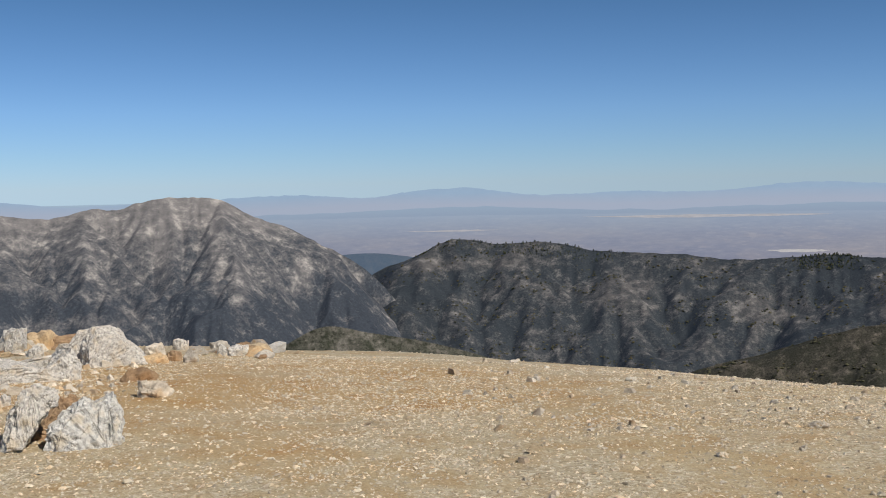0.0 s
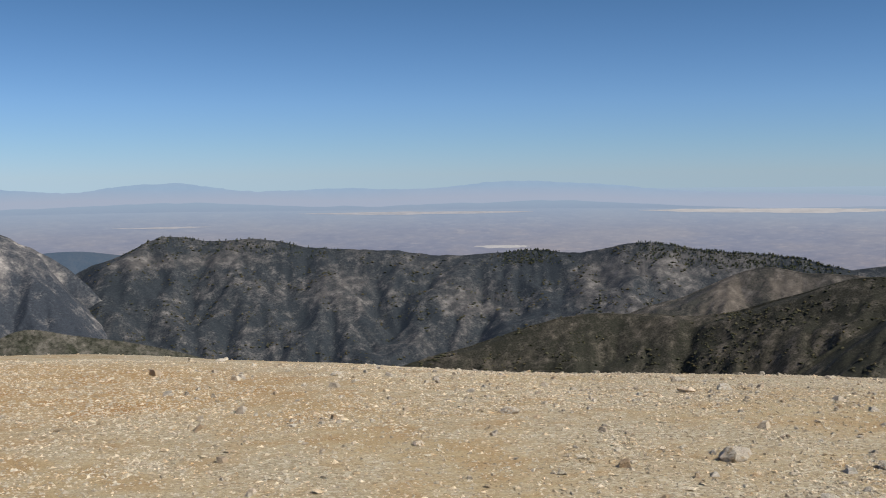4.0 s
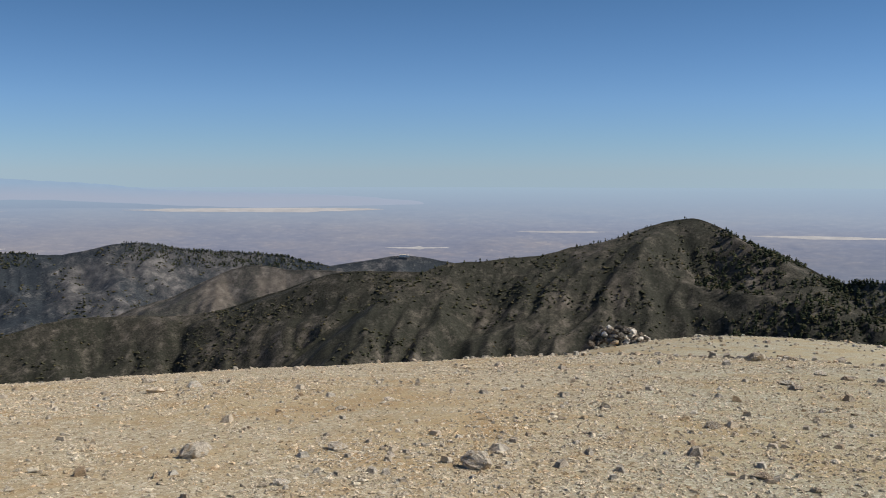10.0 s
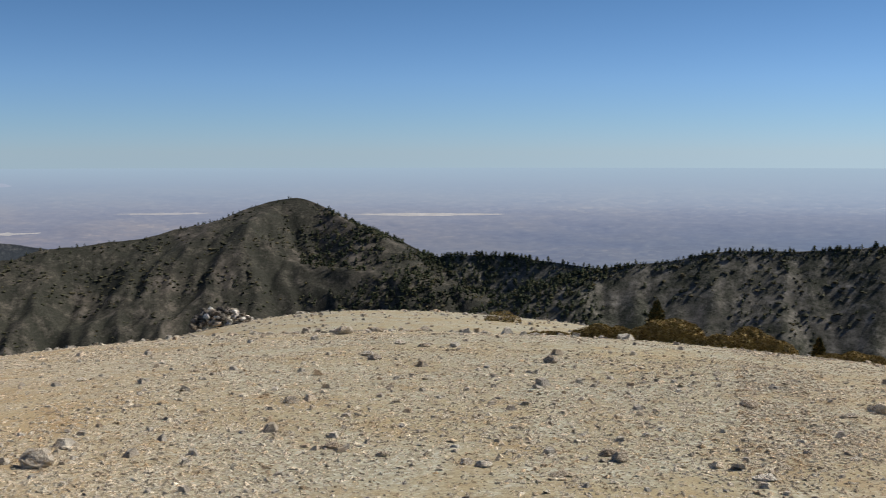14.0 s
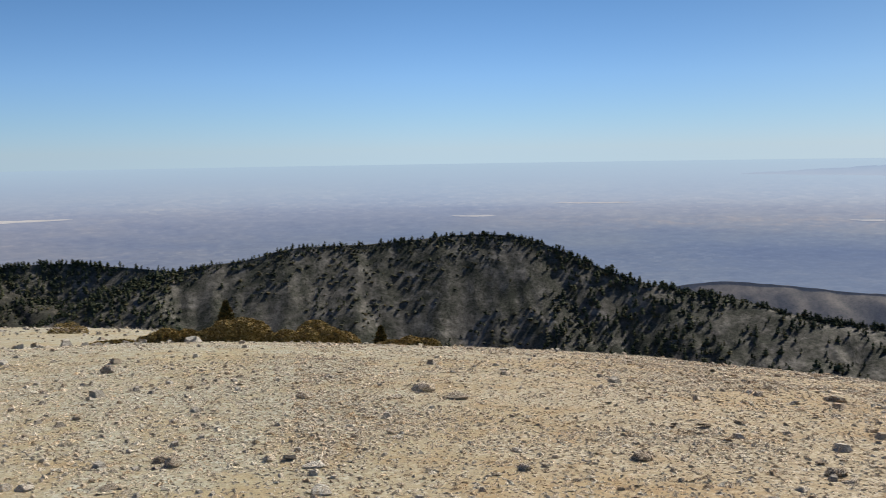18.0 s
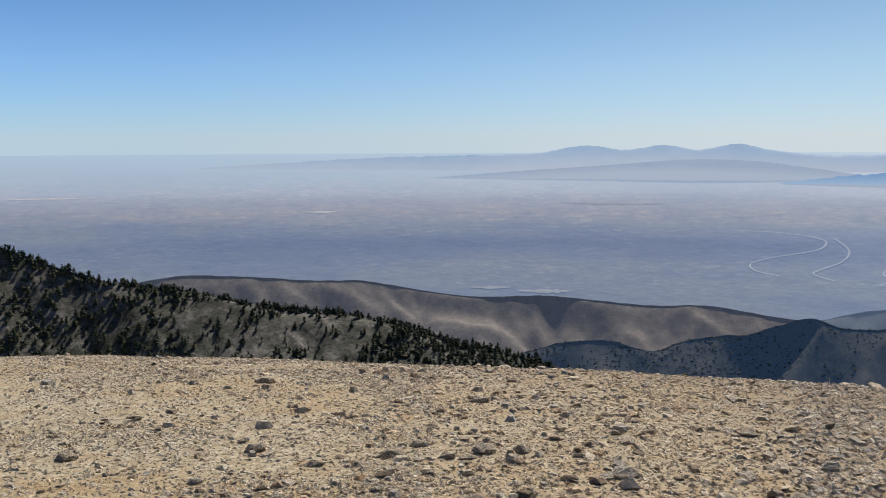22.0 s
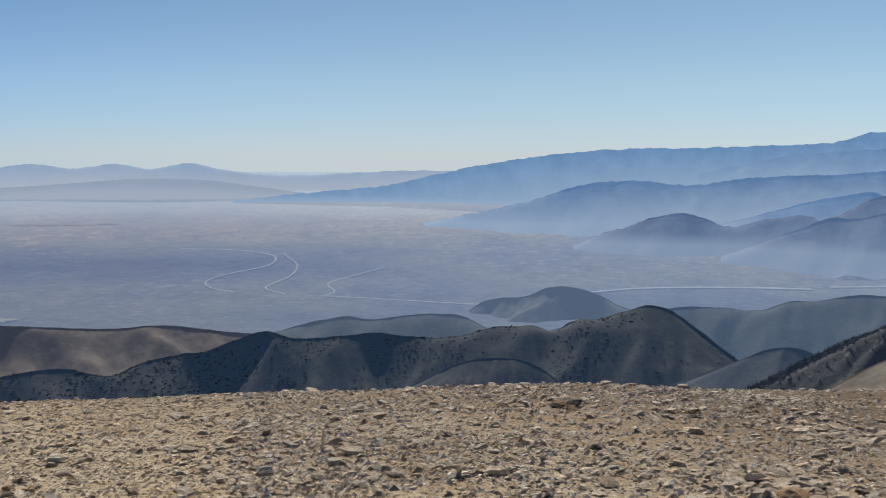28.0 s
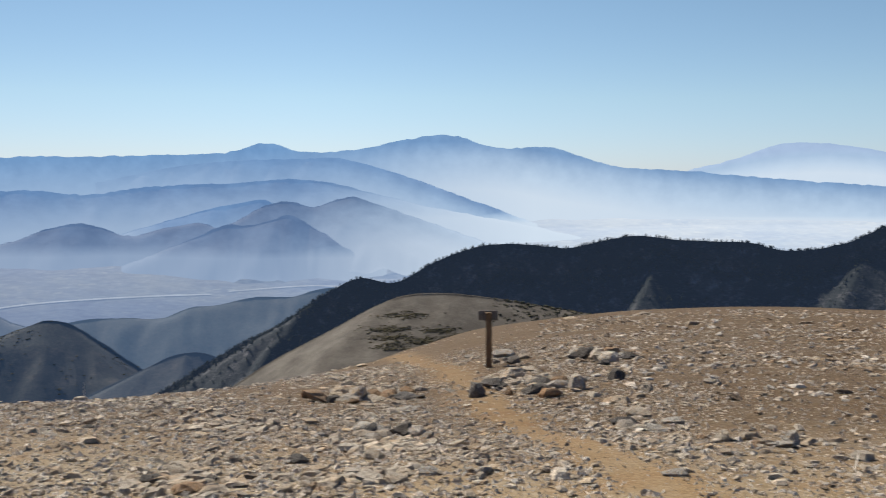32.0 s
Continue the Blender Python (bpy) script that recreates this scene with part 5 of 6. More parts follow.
# rocks that stand out: bearing, distance, width
ROCKS_WEST = [(-20.5, 14.94, 0.46), (-15.9, 11.52, 0.21), (-15.4, 16.87, 0.39), (-15.2, 11.80, 0.21), (-15.1, 13.66, 0.29), (-14.6, 9.85, 0.27), (-14.3, 15.83, 0.20), (-14.1, 13.89, 0.25), (-13.3, 13.53, 0.19), (-11.9, 15.60, 0.36), (-10.3, 16.04, 0.50), (-9.7, 11.00, 0.10), (-9.1, 7.68, 0.16), (-6.9, 8.95, 0.08), (1.1, 9.78, 0.05), (3.5, 14.97, 0.19), (7.8, 7.16, 0.05), (9.5, 11.16, 0.15)]
ROCKS_NORTH = [(13.5, 6.35, 0.05), (13.6, 7.03, 0.09), (18.3, 8.32, 0.17), (25.4, 10.21, 0.08), (27.1, 11.46, 0.14), (27.3, 10.15, 0.20), (29.3, 10.67, 0.16), (29.4, 6.79, 0.25), (33.7, 6.02, 0.10), (34.4, 12.62, 0.09), (35.4, 7.83, 0.06), (36.5, 6.84, 0.13), (36.7, 8.35, 0.10), (39.2, 8.80, 0.09), (43.6, 6.26, 0.21), (45.2, 9.33, 0.10)]
ROCKS_NORTHEAST = [(50.6, 9.83, 0.05), (55.6, 7.65, 0.13), (57.7, 6.30, 0.13), (58.0, 13.40, 0.29), (59.3, 10.14, 0.16), (59.7, 9.84, 0.15), (59.8, 14.04, 0.16), (60.3, 6.13, 0.08), (61.0, 11.51, 0.15), (61.4, 14.60, 0.10), (62.2, 11.19, 0.14), (62.4, 11.33, 0.12), (64.6, 5.96, 0.09), (65.4, 5.91, 0.11), (66.2, 11.04, 0.08), (68.8, 9.70, 0.15), (69.3, 5.75, 0.10), (71.7, 6.21, 0.12)]
ROCKS_EAST = [(72.3, 6.09, 0.11), (74.2, 6.65, 0.07), (77.0, 6.08, 0.08), (78.7, 7.89, 0.15), (79.2, 5.90, 0.13), (79.6, 5.42, 0.12), (81.2, 6.56, 0.06), (83.3, 7.80, 0.11), (83.4, 6.51, 0.08), (84.7, 8.16, 0.20), (86.4, 7.78, 0.19), (88.8, 9.45, 0.09), (89.5, 6.17, 0.07), (89.8, 5.80, 0.09)]
ROCKS_EAST_SLOPE = [(90.3, 9.41, 0.09), (95.7, 6.04, 0.12), (96.1, 6.21, 0.04), (97.6, 5.66, 0.04), (101.5, 8.49, 0.09), (101.9, 5.41, 0.09), (103.2, 8.21, 0.08), (104.8, 5.99, 0.14), (105.1, 7.68, 0.09), (105.1, 8.60, 0.19), (107.4, 10.60, 0.14), (107.9, 5.64, 0.12), (108.1, 6.71, 0.07)]
ROCKS_SOUTHEAST = [(111.8, 5.79, 0.15), (113.2, 6.07, 0.13), (113.4, 5.47, 0.07), (114.7, 5.76, 0.11), (115.7, 5.73, 0.11), (116.2, 4.94, 0.13), (116.3, 7.55, 0.17), (116.6, 5.85, 0.14), (118.6, 5.88, 0.12), (120.9, 7.00, 0.11), (122.9, 5.38, 0.11), (123.3, 6.46, 0.09), (123.8, 5.41, 0.17), (123.9, 6.20, 0.11), (124.8, 8.93, 0.08), (124.9, 9.17, 0.08)]
ROCKS_SOUTHEAST_SLOPE = [(127.2, 7.61, 0.09), (127.7, 8.24, 0.09), (129.8, 6.60, 0.15), (131.2, 5.27, 0.11), (132.2, 6.69, 0.07), (133.7, 5.91, 0.12), (136.6, 5.74, 0.11), (137.6, 5.25, 0.10), (138.8, 5.81, 0.08), (143.2, 5.97, 0.08), (145.8, 5.89, 0.09)]
ROCKS_SOUTH = [(148.7, 5.66, 0.04), (149.0, 8.49, 0.18), (150.7, 6.59, 0.08), (154.8, 6.75, 0.08), (155.5, 8.31, 0.11), (156.8, 6.14, 0.08), (158.7, 5.95, 0.16), (159.1, 8.55, 0.10), (159.8, 6.11, 0.13), (160.3, 5.68, 0.18), (161.2, 5.92, 0.13), (161.7, 5.67, 0.13), (162.6, 6.48, 0.13), (163.7, 8.29, 0.13), (165.9, 6.43, 0.14)]
ROCKS_TRAIL = [(168.7, 12.02, 0.46), (169.4, 8.20, 0.19), (169.5, 24.04, 0.60), (169.9, 6.61, 0.15), (170.0, 11.83, 0.30), (170.5, 8.17, 0.18), (171.7, 10.01, 0.23), (172.8, 5.91, 0.15), (175.2, 19.12, 0.22), (175.5, 5.92, 0.13), (177.2, 17.27, 0.49), (177.5, 13.00, 0.36), (178.3, 13.70, 0.28), (178.8, 11.24, 0.26), (178.8, 5.99, 0.09), (180.6, 33.16, 0.60), (181.1, 15.98, 0.37), (182.1, 15.03, 0.39), (183.0, 9.83, 0.22), (183.8, 8.94, 0.25), (184.4, 10.65, 0.17), (184.5, 30.92, 0.49), (185.4, 6.00, 0.16), (185.5, 8.45, 0.22), (186.9, 23.10, 0.60), (187.7, 11.12, 0.21), (188.4, 7.45, 0.13), (189.2, 7.52, 0.19)]


def lay_rocks(rows, seed, label, mats):
    rnd = random.Random(seed)
    for turn, dist, size in rows:
        stone(turn, dist + 0.25 * size, size, rnd.randrange(12), rnd.uniform(-35, 35) - turn, rnd.choice(mats), label=label, tip=rnd.uniform(-9, 9), flat=0.66 if turn > 100 else 0.8,
              sink=rnd.uniform(-0.1, 0.25))


lay_rocks([r for r in ROCKS_WEST if r[0] > -9], 1, "pale weathered granite rock on orange soil", (MAT_PALE, MAT_PALE, MAT_STONE))
lay_rocks(ROCKS_NORTH, 2, "pale angular granite rock on gravel", (MAT_PALE,))
lay_rocks(ROCKS_NORTHEAST, 3, "grey angular rock among gravel", (MAT_STONE, MAT_PALE, MAT_PALE, MAT_SLAB))
lay_rocks(ROCKS_EAST, 4, "grey angular rock among gravel", (MAT_STONE, MAT_PALE, MAT_PALE, MAT_SLAB))
lay_rocks(ROCKS_EAST_SLOPE, 5, "grey gneiss rock among small stones", (MAT_STONE, MAT_SLAB, MAT_SLAB))
lay_rocks(ROCKS_SOUTHEAST, 6, "grey banded gneiss rock among small stones", (MAT_STONE, MAT_SLAB, MAT_SLAB))
lay_rocks(ROCKS_SOUTHEAST_SLOPE, 7, "dark gneiss rock among small stones", (MAT_STONE, MAT_SLAB, MAT_SLAB))
lay_rocks(ROCKS_SOUTH, 8, "dark gneiss slab among broken stones", (MAT_SLAB, MAT_DARKROCK, MAT_BROWN))
lay_rocks(ROCKS_TRAIL, 9, "dark gneiss rock beside the trail", (MAT_STONE, MAT_SLAB, MAT_SLAB))


# broken rock along the edge of the summit behind the outcrop
_rnd = random.Random(690)
for _i in range(46):
    _k = _i % 2
    stone((-20.6, -11.2)[_k] + _rnd.gauss(0, (1.5, 1.3)[_k]), (16.6, 15.9)[_k] + _rnd.gauss(0, 0.7), 0.14 + 0.34 * _rnd.random() ** 1.6, _rnd.randrange(12), _rnd.uniform(0, 360),
          _rnd.choice((MAT_PALE, MAT_TANROCK, MAT_STONE, MAT_OUTCROP, MAT_BROWN, MAT_PALE)), label="broken granite rock on the summit edge", sink=_rnd.uniform(-0.1, 0.3), tip=_rnd.uniform(-20, 20),
          group="summit edge rocks", flat=_rnd.uniform(0.5, 0.9))
# heaps where the bedrock breaks through beside the trail: bearing, distance, spread, rocks, largest
for _k, (_a, _d, _w, _n, _s) in enumerate(((169.4, 12.1, 0.55, 20, 0.34), (169.7, 8.2, 0.3, 11, 0.22), (179.0, 11.2, 0.5, 18, 0.3), (182.0, 15.0, 0.55, 14, 0.29), (184.0, 8.2, 0.3, 7, 0.2), (177.2, 16.6, 0.35, 5, 0.3),
                                          (159.3, 6.1, 0.2, 6, 0.13), (160.6, 5.8, 0.2, 6, 0.14), (149.0, 8.4, 0.1, 3, 0.16), (170.3, 7.6, 0.25, 6, 0.17), (188.9, 7.3, 0.25, 6, 0.17))):
    _rnd = random.Random(700 + _k)
    for _i in range(_n):
        _x, _y = _rnd.gauss(0, 0.55) * _w, _rnd.gauss(0, 0.8) * _w
        stone(_a + math.degrees(_x / _d), _d + _y, 1.3 * _s * _rnd.uniform(0.3, 1.0) ** 1.2, _rnd.randrange(12), _rnd.uniform(0, 360), _rnd.choice((MAT_SLAB, MAT_DARKROCK, MAT_BROWN, MAT_STONE, MAT_DARKROCK)),
              label="jagged dark rock in a heap beside the trail", sink=_rnd.uniform(-0.2, 0.2), tip=_rnd.uniform(-25, 25), group="rock heaps", flat=_rnd.uniform(0.5, 0.95))

# ---- granite outcrop ----
def boulder(turn, dist, wide, deep, high, label, mat, seed):
    """A weathered block, partly buried: angular hull with a cracked, pitted skin."""
    rnd = random.Random(seed)
    a = radians(turn)
    x, y = dist * math.sin(a), dist * math.cos(a)
    bm = broken_stone(300 + seed, 1.0, 0, (0.62, 0.9))
    bmesh.ops.subdivide_edges(bm, edges=bm.edges[:], cuts=6, use_grid_fill=True)
    for v in bm.verts:
        q = v.co * 2.0 + Vector((seed * 3.1, 0, 0))
        out = (v.co - Vector((0, 0, 0.45))).normalized()
        v.co += out * (0.12 * noise.fractal(q * 1.3, 0.75, 2.1, 5) - 0.22 * max(0.0, 0.12 - abs(noise.noise(q * 0.9))))
    lo = Vector([min(v.co[i] for v in bm.verts) for i in range(3)])
    hi = Vector([max(v.co[i] for v in bm.verts) for i in range(3)])
    for v in bm.verts:
        k = Vector([(v.co[i] - lo[i]) / (hi[i] - lo[i]) for i in range(3)])
        v.co = Vector(((k.x - 0.5) * wide, (k.y - 0.5) * deep, (k.z * 1.35 - 0.45) * high))
    me = bpy.data.meshes.new("boulder")
    bm.to_mesh(me)
    bm.free()
    me.materials.append(mat or MAT_OUTCROP)
    ob = new("boulder", me)
    ob.matrix_basis = pose(x, y, float(ground_z(x, y)), 0, 0, rnd.uniform(-12, 12) - turn)
    return tagged(ob, label, "boulder", "granite outcrop")


def outlined_rock(turn, dist, outline, deep, label, mat, seed, rough=0.05):
    """A broken rock with a given outline across the view, in metres from its foot, rounded off towards the back."""
    a = radians(turn)
    x, y = dist * math.sin(a), dist * math.cos(a)
    cx = sum(q[0] for q in outline) / len(outline)
    cz = sum(q[1] for q in outline) / len(outline)
    size = max(q[0] for q in outline) - min(q[0] for q in outline)
    bm = bmesh.new()
    rings = []
    for depth, k in ((-0.5, 0.72), (-0.3, 0.98), (0.1, 1.0), (0.5, 0.7)):
        rings.append([bm.verts.new((cx + (q[0] - cx) * k, depth * deep + 0.3 * deep * max(0.0, q[1] / size) * (depth < 0), cz + (q[1] - cz) * k)) for q in outline])
    n = len(outline)
    for one, two in zip(rings, rings[1:]):
        for i in range(n):
            bm.faces.new((one[i], one[(i + 1) % n], two[(i + 1) % n], two[i]))
    bm.faces.new(rings[0][::-1])
    bm.faces.new(rings[-1])
    bmesh.ops.triangulate(bm, faces=[f for f in bm.faces if len(f.verts) > 4])
    bmesh.ops.subdivide_edges(bm, edges=bm.edges[:], cuts=8, use_grid_fill=True)
    bmesh.ops.recalc_face_normals(bm, faces=bm.faces[:])
    bm.normal_update()
    for v in bm.verts:
        q = v.co * (3.2 / size) + Vector((seed * 3.1, 0, 0))
        v.co += v.normal * size * rough * (0.35 * noise.noise(q * 1.1) + 0.45 * (noise.cell(q * 1.7) - 0.5) + 0.45 * (noise.cell(q * 3.9) - 0.5) + 0.4 * noise.fractal(q * 5.0, 0.6, 2.3, 4))
    me = bpy.data.meshes.new("boulder")
    bm.to_mesh(me)
    bm.free()
    me.materials.append(mat or MAT_OUTCROP)
    ob = new("boulder", me)
    ob.matrix_basis = pose(x, y, float(ground_z(x, y)) - 0.03, 0, 0, -turn)
    return tagged(ob, label, "boulder", "granite outcrop")


outlined_rock(-20.4, 8.05, [(-0.24, 0.0), (-0.19, 0.22), (-0.11, 0.38), (0.0, 0.46), (0.17, 0.40), (0.15, 0.31), (0.04, 0.21), (-0.03, 0.1), (-0.1, 0.0)], 0.4, "split granite rock leaning over a dark gap", None, 51)
outlined_rock(-20.0, 8.35, [(-0.2, -0.05), (-0.05, 0.12), (0.1, 0.3), (0.22, 0.33), (0.26, -0.05)], 0.25, "rusty granite core in a dark crack", MAT_BROWN, 52)
outlined_rock(-18.2, 7.95, [(-0.27, -0.04), (-0.25, 0.15), (-0.15, 0.26), (0.0, 0.36), (0.08, 0.31), (0.2, 0.375), (0.25, 0.26), (0.26, 0.05), (0.2, -0.06)], 0.45, "pale granite boulder with a sloping rough top", None, 53)
outlined_rock(-17.1, 13.5, [(-0.36, -0.05), (-0.34, 0.28), (-0.2, 0.50), (0.02, 0.49), (0.13, 0.44), (0.22, 0.3), (0.36, 0.18), (0.5, -0.02)], 0.7, "large pale speckled granite boulder in orange soil", None, 54, 0.03)
outlined_rock(-20.4, 12.1, [(-0.75, -0.05), (-0.72, 0.2), (-0.5, 0.25), (-0.2, 0.22), (0.05, 0.14), (0.22, 0.26), (0.32, 0.34), (0.4, 0.2), (0.42, -0.05)], 0.6, "long low pale granite slab rising to a blunt end", None, 55, 0.025)
outlined_rock(-18.4, 14.0, [(-0.2, -0.05), (-0.2, 0.2), (-0.05, 0.42), (0.1, 0.44), (0.16, 0.2), (0.16, -0.05)], 0.3, "rough pale granite block beside a larger boulder", None, 56, 0.03)


# bearing, distance, width, depth, height
OUTCROP = [
    (-20.5, 17.64, 0.58, 0.46, 0.34, "tan granite boulder at the edge of the summit", MAT_TANROCK),
    (-19.1, 17.63, 0.61, 0.37, 0.24, "flat brown rock resting on stones", MAT_BROWN),
    (-21.7, 16.91, 0.40, 0.32, 0.41, "pale granite boulder half in soil", None),
    (-14.9, 9.90, 0.32, 0.26, 0.15, "low grey rock sunk in gravel", MAT_STONE),
    (-15.7, 11.38, 0.38, 0.30, 0.13, "low rusty rock in soil", MAT_BROWN),
    (-15.0, 14.49, 0.30, 0.24, 0.20, "grey rock on orange soil", MAT_STONE),
    (-14.9, 13.34, 0.30, 0.24, 0.13, "tan flat rock on orange soil", MAT_TANROCK),
    (-14.1, 13.72, 0.23, 0.18, 0.16, "rusty rock on orange soil", MAT_BROWN),
    (-13.7, 16.41, 0.26, 0.21, 0.19, "pale rock on the summit edge", None),
    (-11.7, 16.17, 0.34, 0.27, 0.21, "grey rock on the summit edge", MAT_STONE),
    (-11.6, 14.72, 0.15, 0.09, 0.19, "upright pale rock on the summit edge", None),
    (-10.6, 17.60, 0.37, 0.30, 0.15, "rusty flat rock on the summit edge", MAT_BROWN),
    (-10.9, 14.76, 0.31, 0.25, 0.17, "pale rock among other stones", None),
    (-9.8, 15.52, 0.37, 0.29, 0.17, "tan low rock on the summit edge", MAT_TANROCK),
    (-13.2, 13.33, 0.19, 0.15, 0.13, "dark low rock on soil", MAT_STONE),
    (-20.7, 15.47, 0.24, 0.20, 0.17, "small pale rock in soil", None),
    (-21.9, 10.00, 0.11, 0.08, 0.11, "small pale rock in soil", None)]
for _k, _b in enumerate(OUTCROP):
    boulder(*_b, _k + 1)


# ---- conifers and brush on the slopes ----
def clump_shape(seed, rings=5):
    """A ragged clump of leaves: a jagged double cone."""
    rnd = random.Random(seed)
    V = [(rnd.uniform(-0.2, 0.2), rnd.uniform(-0.2, 0.2), rnd.uniform(0.75, 1.1)), (0, 0, -0.4)]
    for k in range(rings):
        a, q = 2 * math.pi * (k + rnd.uniform(-0.35, 0.35)) / rings, rnd.uniform(0.6, 1.2)
        V.append((q * math.cos(a), q * math.sin(a), 0.25 + rnd.uniform(-0.25, 0.3)))
    F = []
    for k in range(rings):
        i, j = 2 + k, 2 + (k + 1) % rings
        F += [(i, j, 0), (j, i, 1)]
    return np.array(V, float), np.array(F)


def conifer_shape(seed):
    """Trunk and ragged tiers of boughs, about 10 units high."""
    rnd = random.Random(seed)
    V, F = [], []

    def fan(z, radius, drop_, n):
        base = len(V)
        V.append((rnd.uniform(-0.1, 0.1), rnd.uniform(-0.1, 0.1), z + drop_))
        for i in range(n):
            a = 2 * math.pi * (i + rnd.uniform(-0.3, 0.3)) / n
            q = radius * rnd.uniform(0.45, 1.15)
            V.append((q * math.cos(a), q * math.sin(a), z + rnd.uniform(-0.5, 0.5)))
        for i in range(n):
            F.append((base, base + 1 + i, base + 1 + (i + 1) % n))
    base = len(V)
    V.extend([(0.22, 0, -1), (-0.12, 0.2, -1), (-0.12, -0.2, -1), (0, 0, 5)])
    F.extend([(base, base + 1, base + 3), (base + 1, base + 2, base + 3), (base + 2, base, base + 3)])
    wide = rnd.uniform(2.3, 3.4)
    tiers = 6
    for k in range(tiers):
        z = 1.0 + 6.6 * k / tiers
        fan(z, wide * (1 - 0.7 * (k / tiers) ** 1.8) * rnd.uniform(0.75, 1.15), rnd.uniform(1.6, 2.6), 7)
    return np.array(V, float), np.array(F)


def pine_shape(seed):
    """A bushy mountain pine: trunk and overlapping ragged masses of needles that taper upwards, about 9 units high."""
    rnd = random.Random(seed)
    V, F = [(0.25, 0, -1), (-0.13, 0.22, -1), (-0.13, -0.22, -1), (0, 0, 4)], [(0, 1, 3), (1, 2, 3), (2, 0, 3)]
    for k, (size, up) in enumerate(((2.9, 0.8), (2.5, 2.6), (1.9, 4.4), (1.2, 6.2))):
        sv, sf = clump_shape(seed * 9 + k)
        size *= rnd.uniform(0.8, 1.15)
        base = len(V)
        off = (rnd.uniform(-0.5, 0.5), rnd.uniform(-0.5, 0.5), up)
        V.extend([(q[0] * size + off[0], q[1] * size + off[1], q[2] * size * 1.1 + off[2]) for q in sv])
        F.extend([tuple(int(i) + base for i in f) for f in sf])
    return np.array(V, float), np.array(F)


CONIFERS = [conifer_shape(0)] + [pine_shape(k) for k in range(7)]
CLUMPS = [clump_shape(k) for k in range(5)]


def planted(name, label, category, shapes, P, weight, count, lo, hi, mat, seed, stretch=(0.8, 1.2)):
    """Many plants on a slope, as one mesh: P the slope's grid, weight the odds of each of its cells."""
    rng = np.random.default_rng(seed)
    w = np.clip(weight, 0, None).ravel()
    cell = rng.choice(len(w), count, p=w / w.sum())
    i, j = np.unravel_index(cell, weight.shape)
    u, v = rng.uniform(0, 1, (2, count))[:, :, None]
    pos = (P[i, j] * (1 - u) + P[i + 1, j] * u) * (1 - v) + (P[i, j + 1] * (1 - u) + P[i + 1, j + 1] * u) * v
    size = lo + (hi - lo) * rng.uniform(0, 1, count) ** 1.6
    V, F, base = [], [], 0
    kind = rng.integers(0, len(shapes), count)
    for k, (sv, sf) in enumerate(shapes):
        q = np.flatnonzero(kind == k)
        th = rng.uniform(0, 6.28, len(q))
        c, s = np.cos(th)[:, None], np.sin(th)[:, None]
        wd = (size[q] * rng.uniform(*stretch, len(q)))[:, None]
        X = (sv[None, :, 0] * c - sv[None, :, 1] * s) * wd
        Y = (sv[None, :, 0] * s + sv[None, :, 1] * c) * wd
        Z_ = sv[None, :, 2] * size[q, None]
        V.append((np.stack([X, Y, Z_], -1) + pos[q, None]).reshape(-1, 3))
        F.append((sf[None] + (base + np.arange(len(q)) * len(sv))[:, None, None]).reshape(-1, 3))
        base += len(q) * len(sv)
    me = mesh_of(name, np.concatenate(V), np.concatenate(F), mat)
    return tagged(new(name, me), label, category, kind="stuff")


def leaf_material(name, dark, light, dry=(0.10, 0.08, 0.04), air=None):
    m, t, bsdf = material(name)
    geo = t.nodes.new("ShaderNodeNewGeometry")
    col = ramp(t, geo.outputs["Random Per Island"], (0.0, dark), (0.75, light), (1.0, dry))
    n = noise_tex(t, 0.8, 3, 0.6, place_of(t))
    col = mixed(t, 0.6, col, ramp(t, n, (0.35, (0.6, 0.6, 0.6)), (0.65, (1.2, 1.2, 1.2))), "MULTIPLY")
    if air:
        bsdf.inputs["Emission Color"].default_value = (*air, 1)
        bsdf.inputs["Emission Strength"].default_value = 1.0
    t.links.new(col, bsdf.inputs["Base Color"])
    return m


MAT_PINE = leaf_material("pine_needles", (0.026, 0.033, 0.018), (0.065, 0.075, 0.036), (0.11, 0.09, 0.04))
# darker pine copy; haze light is put into its emission
MAT_PINE_AIR = leaf_material("pine_needles_hazed", (0.016, 0.021, 0.013), (0.04, 0.046, 0.025), (0.07, 0.06, 0.03), (0.011, 0.017, 0.029))
MAT_HEATH = leaf_material("low_brown_brush", (0.04, 0.036, 0.02), (0.10, 0.082, 0.042))
MAT_BRUSH = leaf_material("chaparral", (0.034, 0.037, 0.02), (0.085, 0.08, 0.046))


def cells(P):
    """For each cell of a slope's grid: its bearing in degrees, its row's share from crest to foot, its place."""
    c = (P[:-1, :-1] + P[1:, 1:]) / 2
    turn = (np.degrees(np.arctan2(c[..., 0], c[..., 1])) + 60) % 360 - 60
    row = np.broadcast_to(((np.arange(c.shape[0]) - 4) / (c.shape[0] - 4))[:, None], turn.shape)
    patch = fbm(c[..., 0] / 40, c[..., 1] / 40 + c[..., 2] / 25, 4, 77)
    return turn, row, patch


def near(x, a, b, soft):
    return np.clip((x - a) / soft, 0, 1) * np.clip((b - x) / soft, 0, 1)


